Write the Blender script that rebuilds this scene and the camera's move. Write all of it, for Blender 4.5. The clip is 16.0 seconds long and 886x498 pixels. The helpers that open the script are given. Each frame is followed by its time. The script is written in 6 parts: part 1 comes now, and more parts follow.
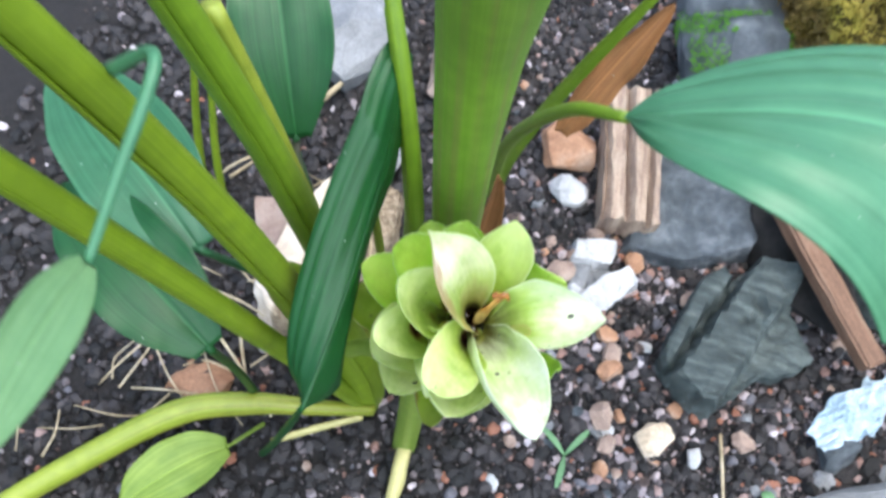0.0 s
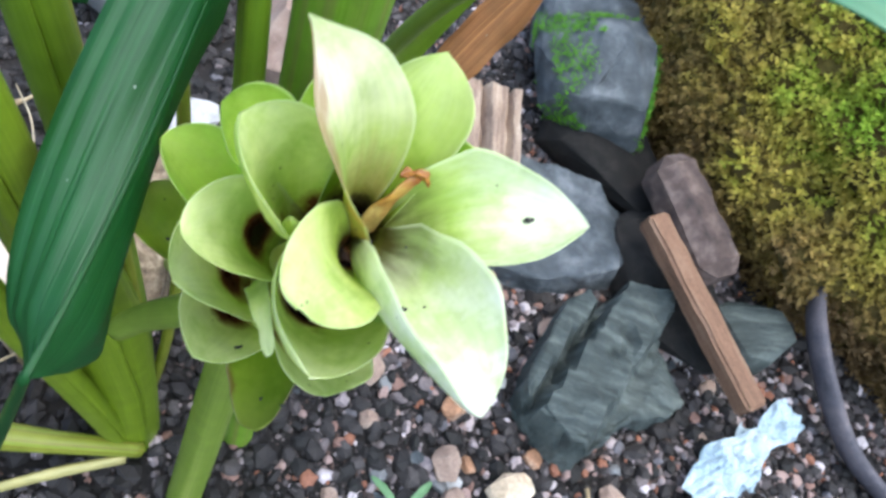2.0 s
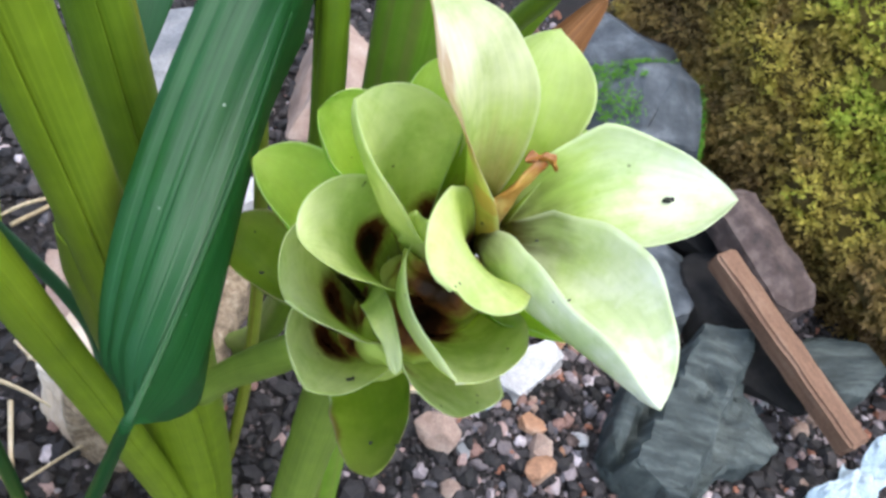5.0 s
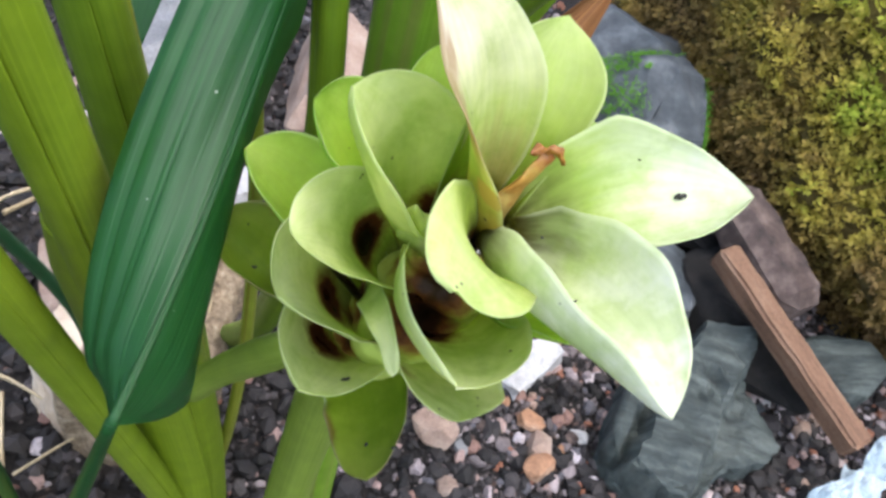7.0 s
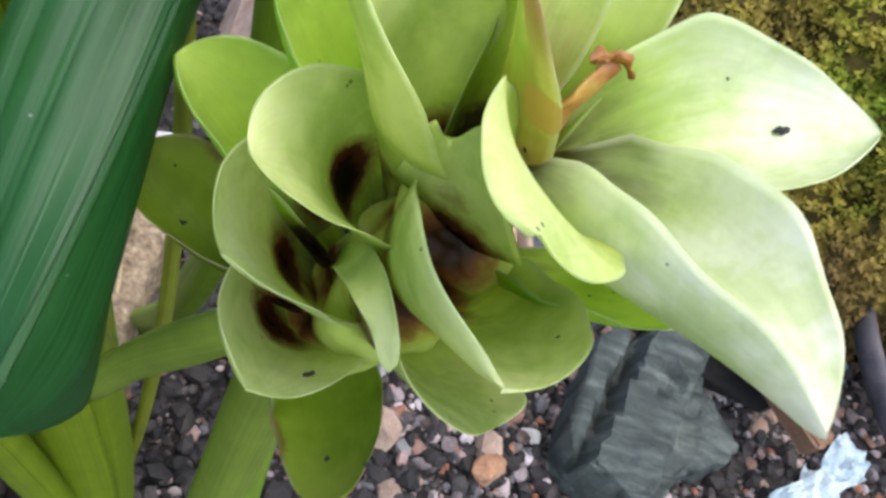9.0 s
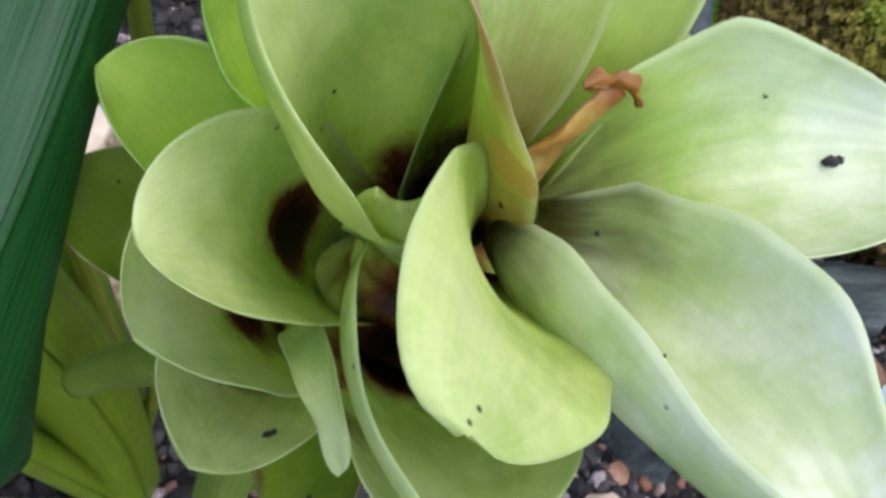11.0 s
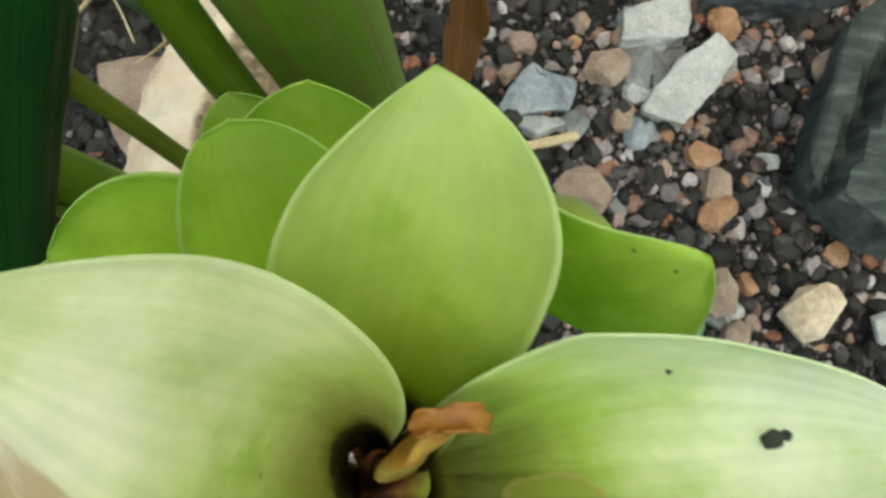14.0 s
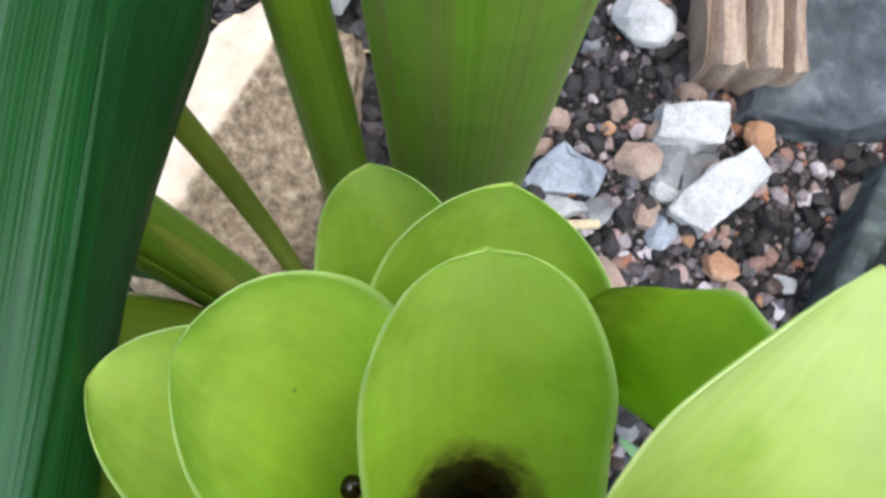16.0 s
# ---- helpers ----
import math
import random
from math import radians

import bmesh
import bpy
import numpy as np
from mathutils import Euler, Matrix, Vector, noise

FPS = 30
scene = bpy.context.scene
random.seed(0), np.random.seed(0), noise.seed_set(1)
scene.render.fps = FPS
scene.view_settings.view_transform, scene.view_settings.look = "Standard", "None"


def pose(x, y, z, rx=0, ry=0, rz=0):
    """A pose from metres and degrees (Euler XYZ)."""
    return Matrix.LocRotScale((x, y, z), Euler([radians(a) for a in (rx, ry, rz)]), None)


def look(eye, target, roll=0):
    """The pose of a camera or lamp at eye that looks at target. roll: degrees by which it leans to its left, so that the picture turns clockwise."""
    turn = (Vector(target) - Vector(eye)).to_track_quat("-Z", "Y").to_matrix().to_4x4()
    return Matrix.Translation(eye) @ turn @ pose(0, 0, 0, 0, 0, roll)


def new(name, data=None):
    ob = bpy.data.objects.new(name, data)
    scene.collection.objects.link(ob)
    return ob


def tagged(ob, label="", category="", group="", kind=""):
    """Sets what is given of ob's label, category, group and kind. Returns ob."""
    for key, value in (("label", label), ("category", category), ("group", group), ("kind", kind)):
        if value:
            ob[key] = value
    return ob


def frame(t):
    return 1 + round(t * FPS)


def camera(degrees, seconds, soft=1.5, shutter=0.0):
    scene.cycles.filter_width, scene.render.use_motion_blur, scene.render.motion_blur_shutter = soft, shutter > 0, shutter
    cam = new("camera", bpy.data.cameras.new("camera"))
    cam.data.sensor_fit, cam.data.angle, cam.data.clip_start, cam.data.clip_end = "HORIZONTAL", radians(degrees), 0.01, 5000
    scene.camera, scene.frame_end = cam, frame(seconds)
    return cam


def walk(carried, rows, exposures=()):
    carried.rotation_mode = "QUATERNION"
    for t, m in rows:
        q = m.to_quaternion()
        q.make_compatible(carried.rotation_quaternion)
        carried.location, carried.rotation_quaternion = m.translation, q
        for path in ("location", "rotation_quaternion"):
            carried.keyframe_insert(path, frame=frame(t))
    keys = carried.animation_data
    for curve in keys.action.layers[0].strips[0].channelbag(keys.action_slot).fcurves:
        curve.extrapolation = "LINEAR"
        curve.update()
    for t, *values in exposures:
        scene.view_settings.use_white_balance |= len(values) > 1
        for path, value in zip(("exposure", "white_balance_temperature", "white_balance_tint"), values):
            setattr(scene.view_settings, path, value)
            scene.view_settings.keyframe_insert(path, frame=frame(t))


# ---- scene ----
# One lens for the whole clip; world origin at the foot of the flower stalk, metres.
cam = camera(54.26, 16.0, soft=3.0, shutter=0.5)
PATH = [
    (0, (0.0543, -0.1909, 0.7149), (0.0206, -0.0525, 0.4509), 8.58),
    (0.5, (0.0591, -0.1838, 0.6447), (0.0369, -0.0472, 0.3785), 13.11),
    (1, (0.0535, -0.1751, 0.5907), (0.0633, -0.0112, 0.3396), 28.28),
    (1.5, (0.0434, -0.1803, 0.5678), (0.0545, -0.0109, 0.3204), 25.91),
    (2, (0.0380, -0.1711, 0.5346), (0.0630, 0.0153, 0.3008), 30.11),
    (2.5, (0.0269, -0.1721, 0.5219), (0.0373, 0.0052, 0.2802), 23.46),
    (3, (0.0158, -0.1749, 0.5226), (0.0048, -0.0089, 0.2730), 12.25),
    (3.5, (0.0156, -0.1773, 0.5089), (0.0082, 0.0036, 0.2697), 14.35),
    (4, (0.0126, -0.1762, 0.5010), (0.0085, 0.0180, 0.2724), 15.47),
    (4.5, (0.0124, -0.1759, 0.4987), (0.0112, 0.0291, 0.2796), 17.55),
    (5, (0.0243, -0.1799, 0.4977), (0.0292, 0.0264, 0.2799), 20.27),
    (7.5, (0.0233, -0.1659, 0.4857), (0.0302, 0.0383, 0.2660), 21.60),
    (8, (0.0189, -0.1577, 0.4686), (0.0340, 0.0479, 0.2506), 24.20),
    (8.5, (0.0163, -0.1550, 0.4535), (0.0382, 0.0500, 0.2355), 25.87),
    (9, (0.0128, -0.1429, 0.4405), (0.0466, 0.0656, 0.2274), 27.74),
    (9.2, (0.0136, -0.1374, 0.4353), (0.0496, 0.0696, 0.2212), 28.30),
    (11.3, (0.0214, -0.1055, 0.4407), (0.0464, 0.0606, 0.1921), 25.80),
    (11.5, (0.0289, -0.1041, 0.4468), (0.0433, 0.0461, 0.1875), 21.14),
    (11.6, (0.0304, -0.1014, 0.4517), (0.0391, 0.0389, 0.1867), 17.70),
    (12, (0.0309, -0.0842, 0.4631), (0.0231, 0.0479, 0.1939), 9.01),
    (12.3, (0.0398, -0.0723, 0.4607), (0.0309, 0.0502, 0.1870), 9.47),
    (12.5, (0.0461, -0.0672, 0.4569), (0.0349, 0.0423, 0.1778), 7.78),
    (12.9, (0.0453, -0.0568, 0.4583), (0.0223, 0.0400, 0.1752), -1.50),
    (13, (0.0469, -0.0529, 0.4560), (0.0244, 0.0390, 0.1713), -2.02),
    (13.3, (0.0507, -0.0388, 0.4628), (0.0235, 0.0349, 0.1733), -10.52),
    (13.5, (0.0516, -0.0312, 0.4602), (0.0209, 0.0408, 0.1706), -14.55),
    (13.7, (0.0510, -0.0287, 0.4620), (0.0185, 0.0419, 0.1722), -15.99),
    (14.1, (0.0460, -0.0253, 0.4555), (0.0160, 0.0464, 0.1657), -12.85),
    (14.5, (0.0314, -0.0209, 0.4535), (0.0020, 0.0577, 0.1655), -10.35),
    (15, (0.0158, -0.0214, 0.4517), (-0.0129, 0.0600, 0.1644), -7.93),
    (15.5, (0.0145, -0.0179, 0.4425), (-0.0084, 0.0666, 0.1556), -1.48),
    (16, (0.0130, -0.0171, 0.4385), (-0.0032, 0.0727, 0.1528), 8.81),
]
walk(cam, [(t, look(eye, target, roll)) for t, eye, target, roll in PATH],
     exposures=[(0.0, 1.54, 5950, 6), (1.0, 1.52, 5900, 5), (5.0, 1.4, 6100, 10), (9.0, 1.30, 6500, 11), (11.5, 0.81, 5900, 11), (12.0, 0.76, 5850, 7), (12.5, 0.48, 6700, -7), (13.3, 0.43, 7400, -9), (14.5, 0.90, 7100, -11), (15.0, 1.1, 6900, -6), (16.0, 1.34, 6200, 7)])

# ---- light: open shade under a bright hazy sky ----
world = bpy.data.worlds.new("overcast_sky")
scene.world = world
world.use_nodes = True
wn = world.node_tree.nodes
wn.clear()
sky = wn.new("ShaderNodeTexSky")
sky.sky_type = "NISHITA"
sky.sun_disc = False
sky.sun_elevation = radians(75)
sky.sun_rotation = radians(55)
sky.air_density, sky.dust_density, sky.ozone_density = 1.0, 4.0, 1.0
bg = wn.new("ShaderNodeBackground")
bg.inputs["Strength"].default_value = 0.15
wout = wn.new("ShaderNodeOutputWorld")
world.node_tree.links.new(sky.outputs[0], bg.inputs[0])
world.node_tree.links.new(bg.outputs[0], wout.inputs[0])

sun_data = bpy.data.lights.new("sun", "SUN")
sun_data.energy = 1.5
sun_data.angle = radians(80)
sun_data.color = (1.0, 0.985, 0.965)
sun = new("sun", sun_data)
sun.matrix_world = look((0.45, -0.80, 1.4), (0, 0, 0))

# ---- materials ----
def node_mat(name):
    m = bpy.data.materials.new(name)
    m.use_nodes = True
    nt = m.node_tree
    nt.nodes.clear()
    return m, nt, nt.nodes, nt.links


def ramp(nodes, stops, interp="LINEAR"):
    r = nodes.new("ShaderNodeValToRGB")
    r.color_ramp.interpolation = interp
    els = r.color_ramp.elements
    while len(els) < len(stops):
        els.new(0.5)
    for e, (p, c) in zip(els, stops):
        e.position, e.color = p, (*c, 1)
    return r


def noise_node(nt, scale, detail=4, rough=0.55, vec=None, stretch=None):
    n = nt.nodes.new("ShaderNodeTexNoise")
    n.inputs["Scale"].default_value, n.inputs["Detail"].default_value, n.inputs["Roughness"].default_value = scale, detail, rough
    if vec is not None:
        if stretch:
            mp = nt.nodes.new("ShaderNodeMapping")
            mp.inputs["Scale"].default_value = stretch
            nt.links.new(vec, mp.inputs["Vector"])
            vec = mp.outputs[0]
        nt.links.new(vec, n.inputs["Vector"])
    return n


def mix_rgb(nt, fac, a, b, mode="MIX"):
    m = nt.nodes.new("ShaderNodeMix")
    m.data_type, m.blend_type = "RGBA", mode
    for sock, val in ((m.inputs[0], fac), (m.inputs[6], a), (m.inputs[7], b)):
        if isinstance(val, bpy.types.NodeSocket):
            nt.links.new(val, sock)
        elif isinstance(val, tuple):
            sock.default_value = (*val, 1)
        else:
            sock.default_value = val
    return m.outputs[2]


def finish(nt, color, rough=0.5, bump=None, bump_strength=0.3, bump_dist=0.001, translucent=0.0, tcolor=None, spec=0.5):
    n, l = nt.nodes, nt.links
    p = n.new("ShaderNodeBsdfPrincipled")
    if isinstance(color, tuple):
        p.inputs["Base Color"].default_value = (*color, 1)
    else:
        l.new(color, p.inputs["Base Color"])
    if isinstance(rough, bpy.types.NodeSocket):
        l.new(rough, p.inputs["Roughness"])
    else:
        p.inputs["Roughness"].default_value = rough
    p.inputs["Specular IOR Level"].default_value = spec
    if bump is not None:
        b = n.new("ShaderNodeBump")
        b.inputs["Strength"].default_value, b.inputs["Distance"].default_value = bump_strength, bump_dist
        l.new(bump, b.inputs["Height"])
        l.new(b.outputs[0], p.inputs["Normal"])
    out = n.new("ShaderNodeOutputMaterial")
    if translucent > 0:
        t = n.new("ShaderNodeBsdfTranslucent")
        if tcolor is None:
            tcolor = color
        if isinstance(tcolor, tuple):
            t.inputs[0].default_value = (*tcolor, 1)
        else:
            l.new(tcolor, t.inputs[0])
        mx = n.new("ShaderNodeMixShader")
        mx.inputs[0].default_value = translucent
        l.new(p.outputs[0], mx.inputs[1])
        l.new(t.outputs[0], mx.inputs[2])
        l.new(mx.outputs[0], out.inputs[0])
    else:
        l.new(p.outputs[0], out.inputs[0])


def bract_material(name, base, low, mid, tip, stain=None, stain_amount=0.0, edge=None, edge_amount=0.0, rot_shade=0.0, translucent=0.38, vein=0.3, tint=(0.92, 1.0, 0.62), stops=(0.28, 0.6), patch=None, decay_shade=((0.055, 0.018, 0.006), (0.15, 0.05, 0.013), (0.30, 0.22, 0.035))):
    """Waxy bract: colour runs along its length, with faint long veins, bruises and, at need, a browned edge; base and
    pits are darkened by decay and painted shade.
    """
    m, nt, n, l = node_mat(name)
    uv = n.new("ShaderNodeUVMap")
    sep = n.new("ShaderNodeSeparateXYZ")
    l.new(uv.outputs[0], sep.inputs[0])
    # most base tones are near black: shade deep in the pouch, painted in
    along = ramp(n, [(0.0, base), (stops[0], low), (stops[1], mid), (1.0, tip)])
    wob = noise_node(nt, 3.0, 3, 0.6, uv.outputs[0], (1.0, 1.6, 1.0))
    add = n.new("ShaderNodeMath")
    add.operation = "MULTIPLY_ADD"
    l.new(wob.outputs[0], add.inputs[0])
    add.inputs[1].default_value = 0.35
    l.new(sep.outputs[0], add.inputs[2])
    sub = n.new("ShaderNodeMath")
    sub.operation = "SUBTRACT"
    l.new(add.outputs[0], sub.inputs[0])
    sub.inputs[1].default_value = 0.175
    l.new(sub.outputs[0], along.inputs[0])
    veins = noise_node(nt, 1.0, 3, 0.5, uv.outputs[0], (0.9, 10.0, 1.0))
    vr = ramp(n, [(0.35, (0.80, 0.84, 0.72)), (0.62, (1.08, 1.06, 1.05))])
    l.new(veins.outputs[0], vr.inputs[0])
    col = mix_rgb(nt, vein, along.outputs[0], vr.outputs[0], "MULTIPLY")
    geo = n.new("ShaderNodeNewGeometry")
    mott = noise_node(nt, 160.0, 4, 0.6, geo.outputs["Position"])
    mr = ramp(n, [(0.3, (0.86, 0.88, 0.8)), (0.7, (1.05, 1.04, 1.02))])
    l.new(mott.outputs[0], mr.inputs[0])
    col = mix_rgb(nt, 0.8, col, mr.outputs[0], "MULTIPLY")
    # broad uneven blotches, paler and deeper green
    blot = noise_node(nt, 48.0, 5, 0.62, geo.outputs["Position"])
    br = ramp(n, [(0.38, (0.74, 0.83, 0.52)), (0.50, (1.0, 1.0, 1.0)), (0.62, (1.08, 1.04, 1.25))])
    l.new(blot.outputs[0], br.inputs[0])
    col = mix_rgb(nt, 0.85, col, br.outputs[0], "MULTIPLY")
    # specks of dirt
    sp = n.new("ShaderNodeTexVoronoi")
    sp.inputs["Scale"].default_value = 210.0
    l.new(geo.outputs["Position"], sp.inputs["Vector"])
    sr = ramp(n, [(0.055, (1, 1, 1)), (0.10, (0, 0, 0))])
    l.new(sp.outputs["Distance"], sr.inputs[0])
    gate = noise_node(nt, 70.0, 1, 0.5, geo.outputs["Position"])
    gr = ramp(n, [(0.57, (0, 0, 0)), (0.62, (1, 1, 1))])
    l.new(gate.outputs[0], gr.inputs[0])
    mul = n.new("ShaderNodeMath")
    mul.operation = "MULTIPLY"
    l.new(sr.outputs[0], mul.inputs[0])
    l.new(gr.outputs[0], mul.inputs[1])
    col = mix_rgb(nt, mul.outputs[0], col, (0.07, 0.09, 0.03))
    # pale margin
    ab = n.new("ShaderNodeMath")
    ab.operation = "ABSOLUTE"
    l.new(sep.outputs[1], ab.inputs[0])
    er = ramp(n, [(0.93, (0, 0, 0)), (1.0, (0.55, 0.55, 0.55))])
    l.new(ab.outputs[0], er.inputs[0])
    col = mix_rgb(nt, er.outputs[0], col, (0.62, 0.70, 0.42))
    if edge:
        bn = noise_node(nt, 5.0, 3, 0.5, uv.outputs[0])
        es = n.new("ShaderNodeMath")
        es.operation = "MULTIPLY_ADD"
        l.new(bn.outputs[0], es.inputs[0])
        es.inputs[1].default_value = 0.6
        if edge_amount > 0:
            neg = n.new("ShaderNodeMath")
            neg.operation = "MULTIPLY"
            neg.inputs[1].default_value = -1.0
            l.new(sep.outputs[1], neg.inputs[0])
            l.new(neg.outputs[0], es.inputs[2])
        else:
            l.new(ab.outputs[0], es.inputs[2])
        e2 = ramp(n, [(0.90, (0, 0, 0)), (1.0, (0.85, 0.85, 0.85))])
        shift = n.new("ShaderNodeMath")
        shift.operation = "SUBTRACT"
        l.new(es.outputs[0], shift.inputs[0])
        shift.inputs[1].default_value = 0.12 if edge_amount > 0 else 0.3
        l.new(shift.outputs[0], e2.inputs[0])
        ur = ramp(n, [(0.30, (0, 0, 0)), (0.55, (0.82, 0.82, 0.82))])
        l.new(sep.outputs[0], ur.inputs[0])
        mm = n.new("ShaderNodeMath")
        mm.operation = "MULTIPLY"
        l.new(e2.outputs[0], mm.inputs[0])
        l.new(ur.outputs[0], mm.inputs[1])
        col = mix_rgb(nt, mm.outputs[0], col, edge)
    if patch:
        # a bruised, glassy patch with a tan rim
        off = n.new("ShaderNodeVectorMath")
        off.operation = "SUBTRACT"
        l.new(uv.outputs[0], off.inputs[0])
        off.inputs[1].default_value = (patch[0], patch[1], 0)
        sc = n.new("ShaderNodeVectorMath")
        sc.operation = "DIVIDE"
        l.new(off.outputs[0], sc.inputs[0])
        sc.inputs[1].default_value = (patch[2], patch[3], 1)
        ln = n.new("ShaderNodeVectorMath")
        ln.operation = "LENGTH"
        l.new(sc.outputs[0], ln.inputs[0])
        jag = noise_node(nt, 240.0, 4, 0.6, geo.outputs["Position"])
        ja = n.new("ShaderNodeMath")
        ja.operation = "MULTIPLY_ADD"
        l.new(jag.outputs[0], ja.inputs[0])
        ja.inputs[1].default_value = 0.9
        l.new(ln.outputs["Value"], ja.inputs[2])
        inside = ramp(n, [(0.86, patch[4]), (0.96, (0.52, 0.40, 0.16))])
        cover = ramp(n, [(0.70, (0.75, 0.75, 0.75)), (0.96, (0.75, 0.75, 0.75)), (1.0, (0, 0, 0))])
        half = n.new("ShaderNodeMath")
        half.operation = "MULTIPLY"
        half.inputs[1].default_value = 0.66
        l.new(ja.outputs[0], half.inputs[0])
        l.new(half.outputs[0], inside.inputs[0])
        l.new(half.outputs[0], cover.inputs[0])
        col = mix_rgb(nt, cover.outputs[0], col, inside.outputs[0])
    # darkened base: brown decay in the cups, painted shade in the green bracts
    if rot_shade > 0:
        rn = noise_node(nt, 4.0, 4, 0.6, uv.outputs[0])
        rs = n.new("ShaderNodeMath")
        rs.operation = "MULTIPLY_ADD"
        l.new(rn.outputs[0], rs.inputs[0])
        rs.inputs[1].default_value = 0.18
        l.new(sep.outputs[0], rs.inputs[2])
        rr = ramp(n, [(rot_shade * 0.75, (1, 1, 1)), (rot_shade * 1.15, (0, 0, 0))])
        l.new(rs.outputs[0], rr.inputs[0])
        col = mix_rgb(nt, rr.outputs[0], col, decay_shade[1])
    # around the pits: decay colours, then painted shade towards the bottom
    pit = n.new("ShaderNodeUVMap")
    pit.uv_map = "Pits"
    psep = n.new("ShaderNodeSeparateXYZ")
    l.new(pit.outputs[0], psep.inputs[0])
    fray = noise_node(nt, 320.0, 5, 0.65, geo.outputs["Position"])
    pm = n.new("ShaderNodeMath")
    pm.operation = "MULTIPLY_ADD"
    l.new(fray.outputs[0], pm.inputs[0])
    pm.inputs[1].default_value = 0.34
    l.new(psep.outputs[0], pm.inputs[2])
    pc = ramp(n, [(0.34, (0.010, 0.005, 0.003)), (0.48, decay_shade[0]), (0.60, decay_shade[1]), (0.72, decay_shade[2])])
    pf = ramp(n, [(0.60, (1, 1, 1)), (0.70, (0.6, 0.6, 0.6)), (0.84, (0, 0, 0))])
    l.new(pm.outputs[0], pc.inputs[0])
    l.new(pm.outputs[0], pf.inputs[0])
    col = mix_rgb(nt, pf.outputs[0], col, pc.outputs[0])
    through_col = mix_rgb(nt, 1.0, col, tint, "MULTIPLY")
    wet = ramp(n, [(0.40, (0.16, 0.16, 0.16)), (0.58, (0.44, 0.44, 0.44))])
    l.new(pm.outputs[0], wet.inputs[0])
    finish(nt, col, wet.outputs[0], veins.outputs[0], 0.08, 0.0005, translucent, through_col, spec=0.42)
    return m


# dark greens that paint the shade down inside pale and green bracts
GREEN_PIT_SHADE = ((0.028, 0.022, 0.006), (0.075, 0.070, 0.012), (0.26, 0.28, 0.035))
MAT_PALE = bract_material("bract_pale", (0.06, 0.05, 0.006), (0.64, 0.72, 0.40), (0.80, 0.83, 0.74), (0.80, 0.83, 0.76), vein=0.35, rot_shade=0.16, tint=(0.96, 1.0, 0.80), stops=(0.28, 0.60), decay_shade=GREEN_PIT_SHADE)
MAT_TOP = bract_material("bract_cream", (0.40, 0.27, 0.06), (0.64, 0.72, 0.28), (0.83, 0.84, 0.64), (0.82, 0.83, 0.66), edge=(0.46, 0.30, 0.15), edge_amount=1, vein=0.3, rot_shade=0.10, translucent=0.62, tint=(1.0, 1.0, 0.85), stops=(0.40, 0.72), patch=(0.30, -0.88, 0.06, 0.16, (0.55, 0.42, 0.16)), decay_shade=GREEN_PIT_SHADE)
MAT_TIPPED = bract_material("bract_pale_browned_tip", (0.06, 0.06, 0.006), (0.50, 0.63, 0.18), (0.74, 0.80, 0.58), (0.76, 0.80, 0.67), vein=0.35, rot_shade=0.10, stops=(0.34, 0.62), patch=(0.25, 0.25, 0.10, 0.24, (0.34, 0.40, 0.08)), decay_shade=GREEN_PIT_SHADE)
MAT_GREEN = bract_material("bract_green", (0.06, 0.05, 0.006), (0.52, 0.71, 0.05), (0.58, 0.77, 0.09), (0.56, 0.73, 0.16), translucent=0.56, rot_shade=0.12, vein=0.2, tint=(0.84, 1.0, 0.42), decay_shade=GREEN_PIT_SHADE)
MAT_UPRIGHT = bract_material("bract_upright", (0.0500, 0.0800, 0.0060), (0.4400, 0.5800, 0.0600), (0.5000, 0.6300, 0.1400), (0.5700, 0.6800, 0.2700), translucent=0.58, rot_shade=0.08, vein=0.2, tint=(0.9600, 1.0000, 0.6000), decay_shade=GREEN_PIT_SHADE)
MAT_CUP = bract_material("bract_cup", (0.05, 0.03, 0.006), (0.63, 0.74, 0.17), (0.72, 0.80, 0.32), (0.74, 0.82, 0.45), rot_shade=0.08, translucent=0.58, vein=0.2, tint=(0.98, 1.0, 0.7))
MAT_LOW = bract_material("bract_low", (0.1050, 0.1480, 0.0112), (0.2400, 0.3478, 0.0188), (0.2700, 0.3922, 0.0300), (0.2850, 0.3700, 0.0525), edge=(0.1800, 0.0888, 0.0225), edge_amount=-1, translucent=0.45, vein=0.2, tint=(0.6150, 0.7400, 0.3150))


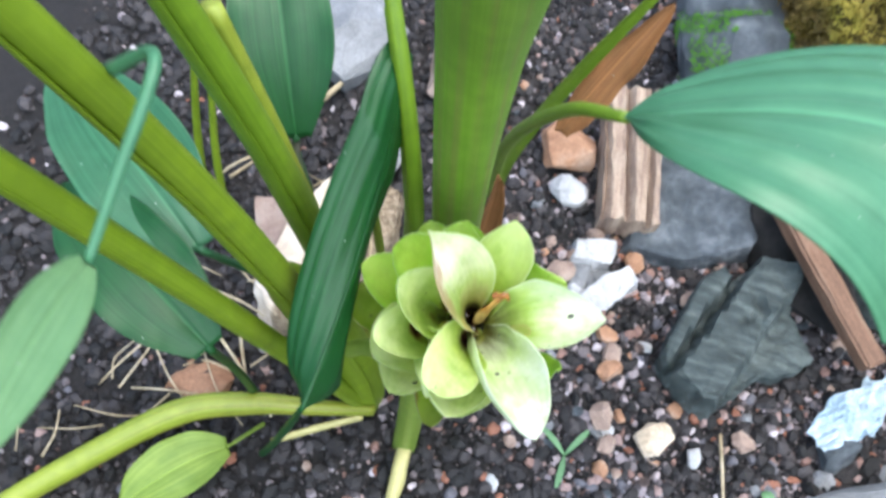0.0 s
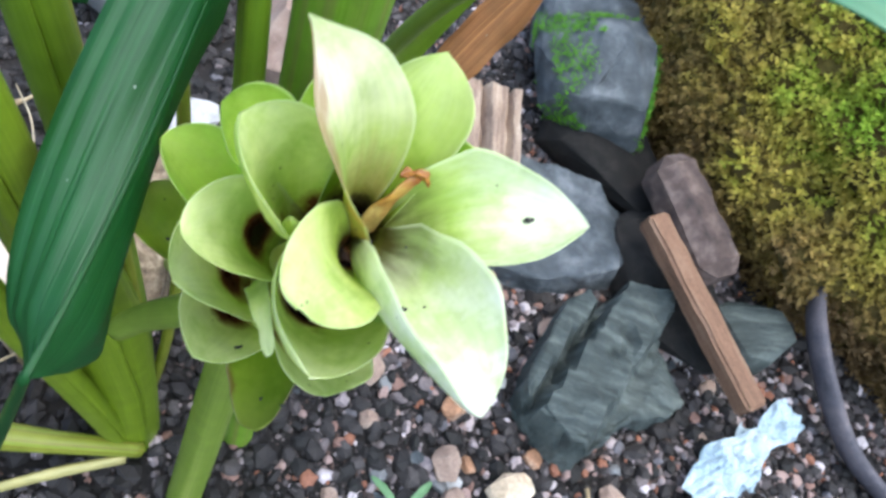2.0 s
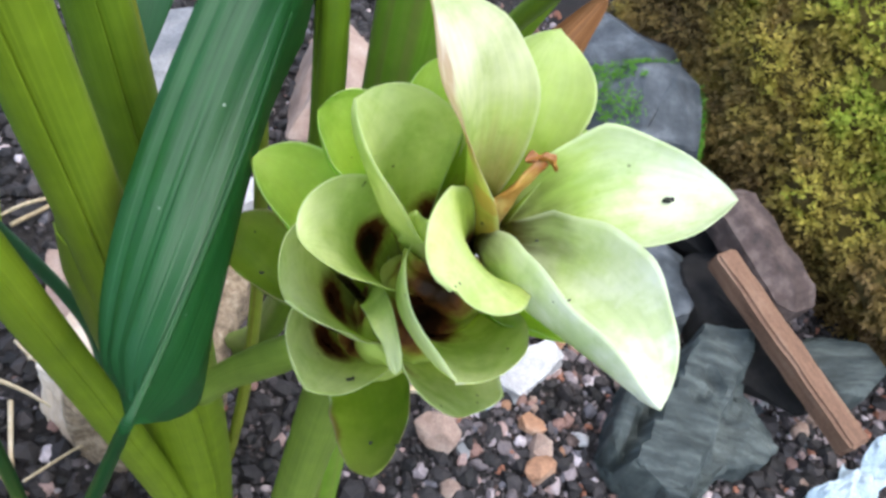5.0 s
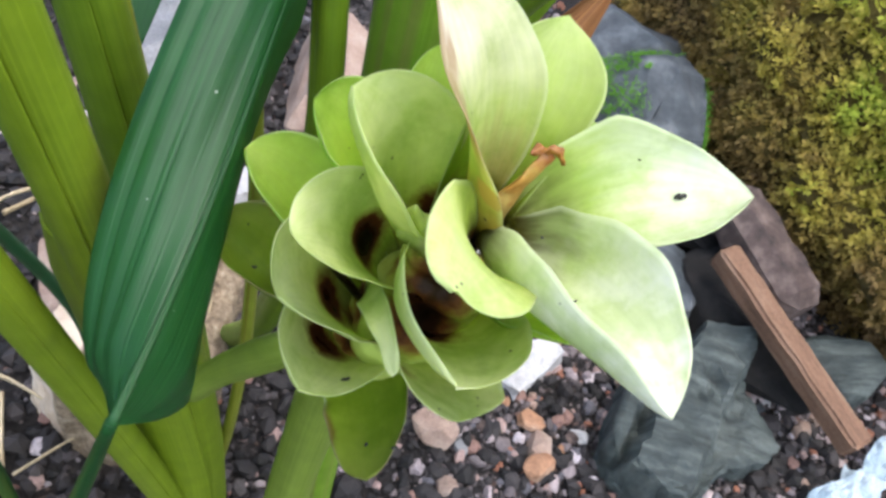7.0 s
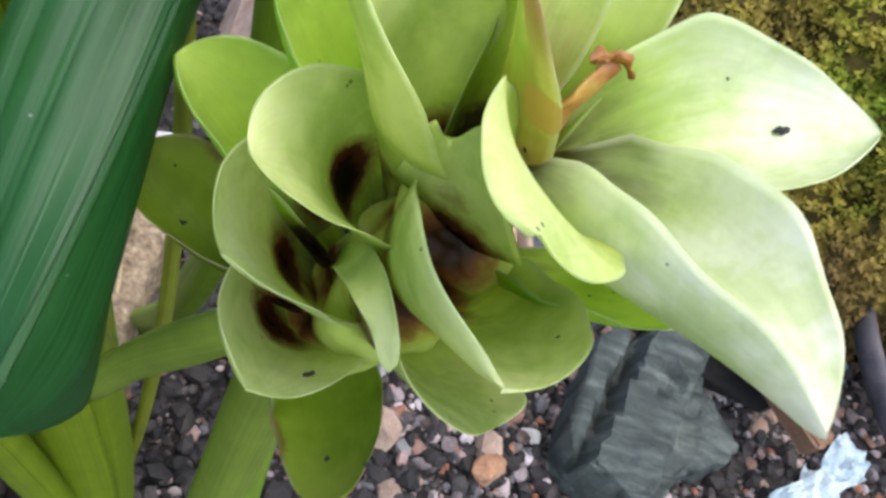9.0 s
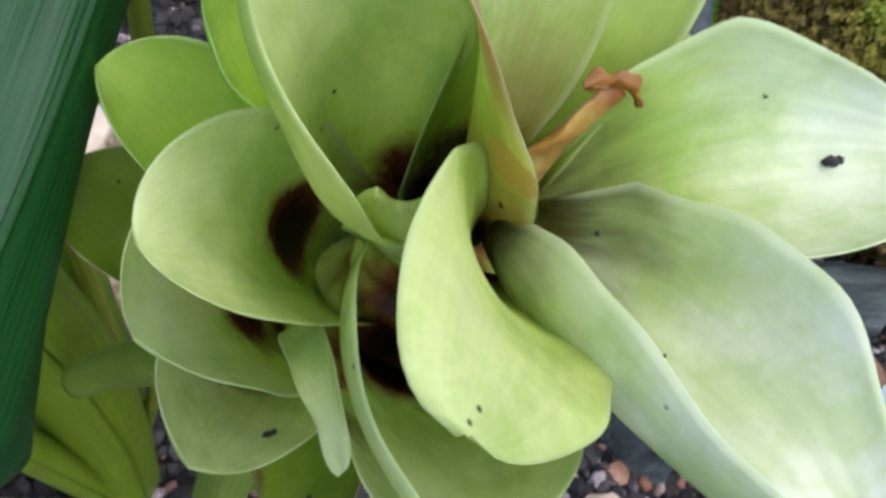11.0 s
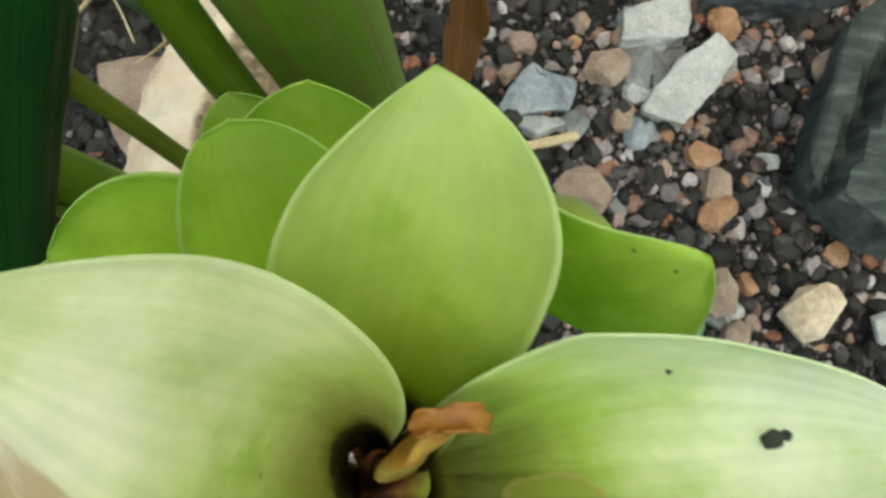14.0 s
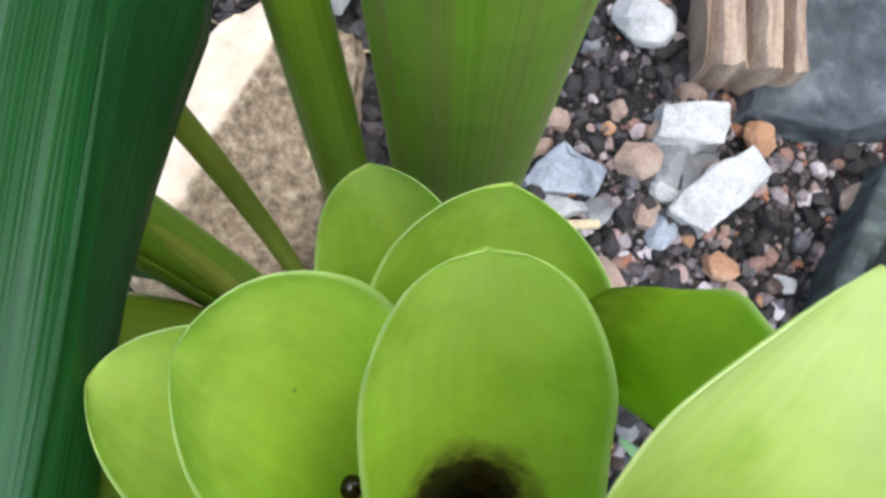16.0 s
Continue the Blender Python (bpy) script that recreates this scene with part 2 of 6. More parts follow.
def leaf_material(name, dark, light, rough=0.36, translucent=0.2, lines=9.0):
    m, nt, n, l = node_mat(name)
    uv = n.new("ShaderNodeUVMap")
    veins = noise_node(nt, 1.0, 3, 0.55, uv.outputs[0], (0.8, lines, 1.0))
    r = ramp(n, [(0.3, dark), (0.7, light)])
    l.new(veins.outputs[0], r.inputs[0])
    geo = n.new("ShaderNodeNewGeometry")
    mott = noise_node(nt, 60.0, 5, 0.6, geo.outputs["Position"])
    mr = ramp(n, [(0.3, (0.75, 0.8, 0.75)), (0.75, (1.15, 1.1, 1.1))])
    l.new(mott.outputs[0], mr.inputs[0])
    col = mix_rgb(nt, 0.8, r.outputs[0], mr.outputs[0], "MULTIPLY")
    sp = n.new("ShaderNodeTexVoronoi")
    sp.inputs["Scale"].default_value = 90.0
    l.new(geo.outputs["Position"], sp.inputs["Vector"])
    sr = ramp(n, [(0.030, (1, 1, 1)), (0.046, (0, 0, 0))])
    l.new(sp.outputs["Distance"], sr.inputs[0])
    col = mix_rgb(nt, sr.outputs[0], col, (0.35, 0.42, 0.35))
    # pale midrib
    sep = n.new("ShaderNodeSeparateXYZ")
    l.new(uv.outputs[0], sep.inputs[0])
    ab = n.new("ShaderNodeMath")
    ab.operation = "ABSOLUTE"
    l.new(sep.outputs[1], ab.inputs[0])
    rib = ramp(n, [(0.012, (0.45, 0.45, 0.45)), (0.035, (0, 0, 0))])
    l.new(ab.outputs[0], rib.inputs[0])
    col = mix_rgb(nt, rib.outputs[0], col, tuple(min(1, c * 1.7) for c in light))
    finish(nt, col, rough, veins.outputs[0], 0.45, 0.0007, translucent, col, spec=0.45)
    return m


MAT_LEAF = leaf_material("leaf_dark_green", (0.0092, 0.0690, 0.0138), (0.0207, 0.1081, 0.0264), 0.36, 0.3, 26.0)
MAT_LEAF_PALE = leaf_material("leaf_grey_green", (0.025, 0.11, 0.045), (0.05, 0.165, 0.075), 0.42, 0.2, 14.0)
MAT_LEAF_BROAD = leaf_material("leaf_broad_green", (0.045, 0.16, 0.075), (0.085, 0.235, 0.12), 0.36, 0.2, 14.0)
MAT_LEAF_YOUNG = leaf_material("leaf_young_pale", (0.12, 0.26, 0.10), (0.22, 0.38, 0.18), 0.28, 0.35, 12.0)
MAT_LEAF_YELLOW = leaf_material("leaf_yellowing", (0.16, 0.26, 0.03), (0.30, 0.40, 0.07), 0.5, 0.3, 10.0)
MAT_LEAF_DRY = leaf_material("leaf_dry_brown", (0.13, 0.05, 0.012), (0.30, 0.14, 0.045), 0.75, 0.15, 18.0)


MAT_LEAF_RUST = leaf_material("leaf_dry_rust", (0.26, 0.07, 0.018), (0.50, 0.20, 0.06), 0.7, 0.25, 12.0)


def stem_material(name, dark, light, streak=None):
    m, nt, n, l = node_mat(name)
    uv = n.new("ShaderNodeUVMap")
    lines = noise_node(nt, 1.0, 4, 0.6, uv.outputs[0], (2.0, 22.0, 1.0))
    r = ramp(n, [(0.28, dark), (0.72, light)])
    l.new(lines.outputs[0], r.inputs[0])
    col = r.outputs[0]
    if streak:
        bands = noise_node(nt, 1.0, 2, 0.5, uv.outputs[0], (0.5, 5.0, 1.0))
        br = ramp(n, [(0.48, (0, 0, 0)), (0.64, (0.85, 0.85, 0.85))])
        l.new(bands.outputs[0], br.inputs[0])
        col = mix_rgb(nt, br.outputs[0], col, streak)
    geo = n.new("ShaderNodeNewGeometry")
    mott = noise_node(nt, 90.0, 4, 0.6, geo.outputs["Position"])
    mr = ramp(n, [(0.3, (0.78, 0.8, 0.75)), (0.72, (1.1, 1.08, 1.05))])
    l.new(mott.outputs[0], mr.inputs[0])
    col = mix_rgb(nt, 0.8, col, mr.outputs[0], "MULTIPLY")
    finish(nt, col, 0.42, lines.outputs[0], 0.4, 0.0008, 0.12, col)
    return m


MAT_STEM = stem_material("stem_yellow_green", (0.1326, 0.2106, 0.0070), (0.2340, 0.3321, 0.0172))
MAT_STEM_DARK = stem_material("stem_green", (0.1105, 0.2024, 0.0085), (0.1997, 0.3124, 0.0187))
MAT_SHEATH = stem_material("leaf_sheath", (0.150, 0.275, 0.020), (0.195, 0.345, 0.030), streak=(0.200, 0.235, 0.050))
MAT_STALK = stem_material("flower_stalk", (0.1445, 0.2295, 0.0213), (0.2380, 0.3315, 0.0510))
MAT_PETIOLE = stem_material("petiole_yellowed", (0.1822, 0.2434, 0.0141), (0.3478, 0.4025, 0.0528), streak=(0.1987, 0.1404, 0.0264))
MAT_ROOT = stem_material("pale_root", (0.40, 0.36, 0.12), (0.62, 0.56, 0.26))


def stone_material(name, a, b, c, scale=60.0, rough=0.8, bump=0.6, dist=0.002, streaks=None):
    m, nt, n, l = node_mat(name)
    tc = n.new("ShaderNodeTexCoord")
    big = noise_node(nt, scale * 0.35, 6, 0.62, tc.outputs["Object"], streaks)
    r = ramp(n, [(0.28, a), (0.5, b), (0.72, c)])
    l.new(big.outputs[0], r.inputs[0])
    fine = noise_node(nt, scale * 6, 5, 0.7, tc.outputs["Object"])
    fr = ramp(n, [(0.3, (0.62, 0.62, 0.62)), (0.7, (1.25, 1.25, 1.25))])
    l.new(fine.outputs[0], fr.inputs[0])
    col = mix_rgb(nt, 0.75, r.outputs[0], fr.outputs[0], "MULTIPLY")
    h = mix_rgb(nt, 0.45, big.outputs[0], fine.outputs[0])
    finish(nt, col, rough, h, bump, dist)
    return m


MAT_SLATE = stone_material("slate_dark", (0.014, 0.021, 0.021), (0.046, 0.062, 0.060), (0.125, 0.150, 0.140), 70, 0.6, 1.0, 0.004, (1.0, 5.0, 1.0))
MAT_BLUE = stone_material("slate_blue_grey", (0.026, 0.034, 0.040), (0.075, 0.090, 0.102), (0.200, 0.220, 0.238), 110, 0.55, 1.0, 0.004)
MAT_BROWN = stone_material("stone_brown", (0.022, 0.016, 0.017), (0.105, 0.072, 0.062), (0.270, 0.205, 0.180), 150, 0.6, 1.0, 0.004)
MAT_RIB = stone_material("ribbed_tile", (0.12, 0.078, 0.062), (0.31, 0.225, 0.165), (0.48, 0.385, 0.29), 75, 0.8, 0.9, 0.003, (5.0, 0.8, 1.0))
MAT_ORANGE = stone_material("stone_orange", (0.1760, 0.0800, 0.0400), (0.3360, 0.1840, 0.1040), (0.3840, 0.2880, 0.2160), 60, 0.8)
MAT_PINK = stone_material("stone_pink_beige", (0.1920, 0.1248, 0.0960), (0.3168, 0.2304, 0.1824), (0.4032, 0.3264, 0.2688), 110, 0.85, 0.8, 0.002)
MAT_BEIGE = stone_material("rock_beige", (0.42, 0.31, 0.20), (0.60, 0.49, 0.36), (0.74, 0.64, 0.52), 40, 0.85, 1.0, 0.003)
MAT_WHITE = stone_material("stone_white", (0.2963, 0.2963, 0.2957), (0.4569, 0.4569, 0.4530), (0.5803, 0.5803, 0.5789), 110, 0.7, 0.9, 0.0025)
MAT_GREY = stone_material("stone_grey", (0.0960, 0.1024, 0.1080), (0.1800, 0.1856, 0.1920), (0.2704, 0.2760, 0.2816), 60, 0.65)
MAT_SLATE_PALE = stone_material("slate_pale_blue", (0.16, 0.18, 0.21), (0.25, 0.28, 0.32), (0.36, 0.39, 0.43), 70, 0.55, 0.7, 0.002)
MAT_WOOD = stone_material("stick_wood", (0.0976, 0.0504, 0.0304), (0.1722, 0.0945, 0.0560), (0.2181, 0.1386, 0.0931), 80, 0.75, 0.6, 0.001, (0.6560, 6.3000, 6.6500))
MAT_IRON = stone_material("old_iron", (0.03, 0.03, 0.04), (0.075, 0.07, 0.085), (0.14, 0.12, 0.13), 90, 0.6)
# near-black skin that paints the shade of voids between stones
MAT_GAP_SHADE = stone_material("gap_shade", (0.003, 0.003, 0.003), (0.009, 0.008, 0.007), (0.024, 0.021, 0.019), 190, 0.95, 1.0, 0.004)
MAT_STRAW = stone_material("dry_straw", (0.32, 0.24, 0.13), (0.50, 0.41, 0.26), (0.65, 0.57, 0.42), 120, 0.8, 0.3, 0.0005)
MAT_PAPER = stone_material("crumpled_paper", (0.2376, 0.3420, 0.4000), (0.3600, 0.4560, 0.5200), (0.4752, 0.5548, 0.6080), 60, 0.5, 0.4, 0.001)
MAT_CRUMB = stone_material("soil_speck", (0.006, 0.006, 0.005), (0.02, 0.022, 0.018), (0.05, 0.05, 0.04), 300, 0.8)
MAT_SPROUT = leaf_material("sprout_green", (0.10, 0.24, 0.09), (0.22, 0.38, 0.20), 0.5, 0.3, 4.0)
MAT_ROCKMOSS = stone_material("boulder_brown", (0.0427, 0.0284, 0.0072), (0.1111, 0.0810, 0.0144), (0.1881, 0.1539, 0.0288), 40, 0.9, 1.0, 0.006)


def rock_material():
    """Sandstone: a smooth pale worn face on one side of a break, coarse brown grain on the other."""
    m, nt, n, l = node_mat("sandstone_rock")
    tc = n.new("ShaderNodeTexCoord")
    sep = n.new("ShaderNodeSeparateXYZ")
    wob = noise_node(nt, 55.0, 4, 0.6, tc.outputs["Object"])
    l.new(tc.outputs["Object"], sep.inputs[0])
    ma = n.new("ShaderNodeMath")
    ma.operation = "MULTIPLY_ADD"
    l.new(sep.outputs[1], ma.inputs[0])
    ma.inputs[1].default_value = -0.10
    l.new(sep.outputs[0], ma.inputs[2])
    mb = n.new("ShaderNodeMath")
    mb.operation = "MULTIPLY_ADD"
    l.new(wob.outputs[0], mb.inputs[0])
    mb.inputs[1].default_value = 0.012
    l.new(ma.outputs[0], mb.inputs[2])
    mc = n.new("ShaderNodeMath")
    mc.operation = "MULTIPLY_ADD"
    l.new(mb.outputs[0], mc.inputs[0])
    mc.inputs[1].default_value = 12.0
    mc.inputs[2].default_value = 0.60
    side = ramp(n, [(0.49, (0, 0, 0)), (0.53, (1, 1, 1))])
    l.new(mc.outputs[0], side.inputs[0])
    soft = noise_node(nt, 26.0, 5, 0.6, tc.outputs["Object"])
    pale = ramp(n, [(0.3, (0.42, 0.31, 0.21)), (0.5, (0.60, 0.50, 0.38)), (0.7, (0.72, 0.63, 0.52))])
    l.new(soft.outputs[0], pale.inputs[0])
    grain = noise_node(nt, 170.0, 6, 0.7, tc.outputs["Object"])
    rough_col = ramp(n, [(0.3, (0.07, 0.05, 0.03)), (0.48, (0.22, 0.165, 0.105)), (0.62, (0.36, 0.29, 0.20)), (0.75, (0.55, 0.47, 0.37))])
    l.new(grain.outputs[0], rough_col.inputs[0])
    col = mix_rgb(nt, side.outputs[0], pale.outputs[0], rough_col.outputs[0])
    h = mix_rgb(nt, side.outputs[0], soft.outputs[0], grain.outputs[0])
    finish(nt, col, 0.85, h, 0.9, 0.003)
    return m


MAT_ROCK = rock_material()


def soil_material():
    m, nt, n, l = node_mat("garden_soil")
    geo = n.new("ShaderNodeNewGeometry")
    big = noise_node(nt, 9.0, 5, 0.6, geo.outputs["Position"])
    r = ramp(n, [(0.3, (0.006, 0.0055, 0.005)), (0.55, (0.014, 0.012, 0.0115)), (0.75, (0.030, 0.027, 0.025))])
    l.new(big.outputs[0], r.inputs[0])
    fine = noise_node(nt, 420.0, 6, 0.7, geo.outputs["Position"])
    fr = ramp(n, [(0.32, (0.35, 0.35, 0.36)), (0.5, (0.9, 0.88, 0.86)), (0.68, (1.9, 1.8, 1.75))])
    l.new(fine.outputs[0], fr.inputs[0])
    col = mix_rgb(nt, 1.0, r.outputs[0], fr.outputs[0], "MULTIPLY")
    finish(nt, col, 0.9, fine.outputs[0], 1.0, 0.003)
    return m


def pebble_material(name, stops):
    m, nt, n, l = node_mat(name)
    geo = n.new("ShaderNodeNewGeometry")
    r = ramp(n, stops, "CONSTANT")
    l.new(geo.outputs["Random Per Island"], r.inputs[0])
    fine = noise_node(nt, 500.0, 4, 0.65, geo.outputs["Position"])
    fr = ramp(n, [(0.3, (0.6, 0.6, 0.6)), (0.7, (1.25, 1.25, 1.25))])
    l.new(fine.outputs[0], fr.inputs[0])
    col = mix_rgb(nt, 0.8, r.outputs[0], fr.outputs[0], "MULTIPLY")
    finish(nt, col, 0.75, fine.outputs[0], 0.4, 0.001)
    return m


MAT_SOIL = soil_material()
MAT_GRAVEL = pebble_material("gravel", [(0.0, (0.0573, 0.0479, 0.0493)), (0.18, (0.1237, 0.1032, 0.1054)), (0.34, (0.2084, 0.1207, 0.0968)), (0.44, (0.2919, 0.2047, 0.1841)), (0.54, (0.0993, 0.0959, 0.1095)), (0.66, (0.2310, 0.1974, 0.2063)), (0.78, (0.3469, 0.2902, 0.2896)), (0.86, (0.2310, 0.0959, 0.0559)), (0.93, (0.4785, 0.4308, 0.4500))])
MAT_GRIT = pebble_material("grit", [(0.0, (0.0104, 0.0084, 0.0088)), (0.25, (0.0252, 0.0204, 0.0204)), (0.45, (0.0465, 0.0371, 0.0364)), (0.62, (0.0719, 0.0439, 0.0354)), (0.72, (0.0860, 0.0714, 0.0713)), (0.86, (0.1435, 0.1201, 0.1188)), (0.95, (0.2511, 0.2233, 0.2305))])
MAT_CRUMBS = pebble_material("soil_lumps", [(0.0, (0.0058, 0.0051, 0.0050)), (0.25, (0.0123, 0.0103, 0.0105)), (0.5, (0.0201, 0.0172, 0.0172)), (0.75, (0.0323, 0.0278, 0.0280)), (0.92, (0.0512, 0.0447, 0.0448))])


def moss_material():
    m, nt, n, l = node_mat("moss")
    geo = n.new("ShaderNodeNewGeometry")
    big = noise_node(nt, 9.0, 4, 0.6, geo.outputs["Position"])
    sp = n.new("ShaderNodeSeparateXYZ")
    l.new(geo.outputs["Position"], sp.inputs[0])
    hi = n.new("ShaderNodeMath")
    hi.operation = "MULTIPLY_ADD"
    l.new(sp.outputs[2], hi.inputs[0])
    hi.inputs[1].default_value = 1.4
    l.new(big.outputs[0], hi.inputs[2])
    r = ramp(n, [(0.48, (0.14, 0.09, 0.035)), (0.62, (0.27, 0.19, 0.05)), (0.74, (0.38, 0.33, 0.05)), (0.88, (0.27, 0.42, 0.03))])
    l.new(hi.outputs[0], r.inputs[0])
    hue = ramp(n, [(0.0, (0.80, 0.80, 0.75)), (1.0, (1.18, 1.15, 1.08))])
    l.new(geo.outputs["Random Per Island"], hue.inputs[0])
    col = mix_rgb(nt, 1.0, r.outputs[0], hue.outputs[0], "MULTIPLY")
    finish(nt, col, 0.8, None, translucent=0.3, tcolor=col)
    return m


MAT_MOSS = moss_material()


def bright_moss_material():
    m, nt, n, l = node_mat("bright_moss")
    geo = n.new("ShaderNodeNewGeometry")
    r = ramp(n, [(0.0, (0.06, 0.20, 0.01)), (1.0, (0.17, 0.40, 0.03))])
    l.new(geo.outputs["Random Per Island"], r.inputs[0])
    finish(nt, r.outputs[0], 0.8, None, translucent=0.3, tcolor=r.outputs[0])
    return m


MAT_MOSS_GREEN = bright_moss_material()


def water_material():
    m, nt, n, l = node_mat("water_brown")
    finish(nt, (0.018, 0.008, 0.002), 0.03, spec=0.6)
    return m


MAT_WATER = water_material()


def withered_material():
    m, nt, n, l = node_mat("withered_flower")
    uv = n.new("ShaderNodeUVMap")
    sep = n.new("ShaderNodeSeparateXYZ")
    l.new(uv.outputs[0], sep.inputs[0])
    r = ramp(n, [(0.0, (0.34, 0.17, 0.04)), (0.2, (0.50, 0.38, 0.11)), (0.45, (0.46, 0.24, 0.05)), (0.7, (0.50, 0.33, 0.08)), (1.0, (0.36, 0.11, 0.03))])
    geo = n.new("ShaderNodeNewGeometry")
    blot = noise_node(nt, 260.0, 3, 0.6, geo.outputs["Position"])
    mx = n.new("ShaderNodeMath")
    mx.operation = "MULTIPLY_ADD"
    l.new(blot.outputs[0], mx.inputs[0])
    mx.inputs[1].default_value = 0.7
    sh = n.new("ShaderNodeMath")
    sh.operation = "SUBTRACT"
    l.new(sep.outputs[0], sh.inputs[0])
    sh.inputs[1].default_value = 0.35
    l.new(sh.outputs[0], mx.inputs[2])
    l.new(mx.outputs[0], r.inputs[0])
    f = noise_node(nt, 300.0, 4, 0.6, geo.outputs["Position"])
    fr = ramp(n, [(0.3, (0.6, 0.55, 0.5)), (0.7, (1.2, 1.2, 1.2))])
    l.new(f.outputs[0], fr.inputs[0])
    col = mix_rgb(nt, 0.8, r.outputs[0], fr.outputs[0], "MULTIPLY")
    finish(nt, col, 0.4, f.outputs[0], 0.5, 0.001, 0.25, col)
    return m


MAT_WITHERED = withered_material()
MAT_LIP = stone_material("withered_lip", (0.1008, 0.0291, 0.0034), (0.2160, 0.0780, 0.0074), (0.3024, 0.1560, 0.0152), 320, 0.45, 0.6, 0.0006)


def core_material():
    """Green flesh that turns ochre and red-brown with decay towards the pits, then black, painted for their deep shade.
    """
    m, nt, n, l = node_mat("fused_axis")
    uv = n.new("ShaderNodeUVMap")
    sep = n.new("ShaderNodeSeparateXYZ")
    l.new(uv.outputs[0], sep.inputs[0])
    geo = n.new("ShaderNodeNewGeometry")
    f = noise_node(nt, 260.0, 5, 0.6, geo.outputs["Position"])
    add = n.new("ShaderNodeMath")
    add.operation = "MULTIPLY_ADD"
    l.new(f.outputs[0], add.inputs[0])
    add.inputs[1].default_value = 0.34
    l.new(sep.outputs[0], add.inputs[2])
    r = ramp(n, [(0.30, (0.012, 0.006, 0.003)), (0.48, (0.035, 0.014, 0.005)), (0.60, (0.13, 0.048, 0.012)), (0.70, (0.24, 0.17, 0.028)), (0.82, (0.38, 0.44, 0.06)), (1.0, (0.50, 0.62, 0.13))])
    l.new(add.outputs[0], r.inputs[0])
    rr = ramp(n, [(0.35, (0.42, 0.42, 0.42)), (0.75, (0.55, 0.55, 0.55))])
    l.new(add.outputs[0], rr.inputs[0])
    finish(nt, r.outputs[0], rr.outputs[0], f.outputs[0], 0.5, 0.001, 0.15, r.outputs[0], spec=0.2)
    return m


MAT_CORE = core_material()

# ---- shared builders ----
def mesh_from(name, verts, faces, mats, uvs=None, smooth=True, mat_index=None):
    me = bpy.data.meshes.new(name)
    me.from_pydata([tuple(v) for v in verts], [], faces)
    for mt in mats:
        me.materials.append(mt)
    if uvs is not None:
        lay = me.uv_layers.new(name="UVMap")
        idx = np.empty(len(me.loops), dtype=np.int64)
        me.loops.foreach_get("vertex_index", idx)
        lay.data.foreach_set("uv", np.asarray(uvs, dtype=np.float32)[idx].ravel())
    if mat_index is not None:
        me.polygons.foreach_set("material_index", np.asarray(mat_index, dtype=np.int32))
    me.polygons.foreach_set("use_smooth", np.full(len(me.polygons), smooth))
    me.update()
    return me


def place(name, me, parent=None, label="", category="", group="", kind=""):
    ob = new(name, me)
    if parent is not None:
        ob.parent = parent
    return tagged(ob, label, category, group, kind)


def holder(name, at, label, category, group=""):
    ob = new(name)
    ob.empty_display_size = 0.01
    ob.location = at
    return tagged(ob, label, category, group)


def under(ob, parent):
    """Hang a part, built in world coordinates, under its thing."""
    ob.parent = parent
    ob.matrix_parent_inverse = Matrix.Translation(parent.location).inverted()
    return ob


def unit(v):
    return v / (np.linalg.norm(v, axis=-1, keepdims=True) + 1e-12)


def bezier(b, c1, c2, t, u):
    u = u[:, None]
    b, c1, c2, t = (np.array(p, float) for p in (b, c1, c2, t))
    p = (1 - u) ** 3 * b + 3 * (1 - u) ** 2 * u * c1 + 3 * (1 - u) * u * u * c2 + u ** 3 * t
    d = 3 * (1 - u) ** 2 * (c1 - b) + 6 * (1 - u) * u * (c2 - c1) + 3 * u * u * (t - c2)
    return p, unit(d)


def closed_sheet(name, top, low, uvs, mat):
    """Close an upper and a lower face into one thin body."""
    nu, nv = top.shape[:2]
    verts = np.concatenate([top.reshape(-1, 3), low.reshape(-1, 3)])
    uvs = np.concatenate([uvs, uvs])
    off, faces = nu * nv, []
    for i in range(nu - 1):
        for j in range(nv - 1):
            a, b_, c, e = i * nv + j, i * nv + j + 1, (i + 1) * nv + j + 1, (i + 1) * nv + j
            faces.append((a, b_, c, e))
            faces.append((off + a, off + e, off + c, off + b_))
    ring = [j for j in range(nv)] + [i * nv + nv - 1 for i in range(1, nu)] + [(nu - 1) * nv + j for j in range(nv - 2, -1, -1)] + [i * nv for i in range(nu - 2, 0, -1)]
    for a, c in zip(ring, ring[1:] + ring[:1]):
        faces.append((c, a, off + a, off + c))
    return mesh_from(name, verts, faces, [mat], uvs)


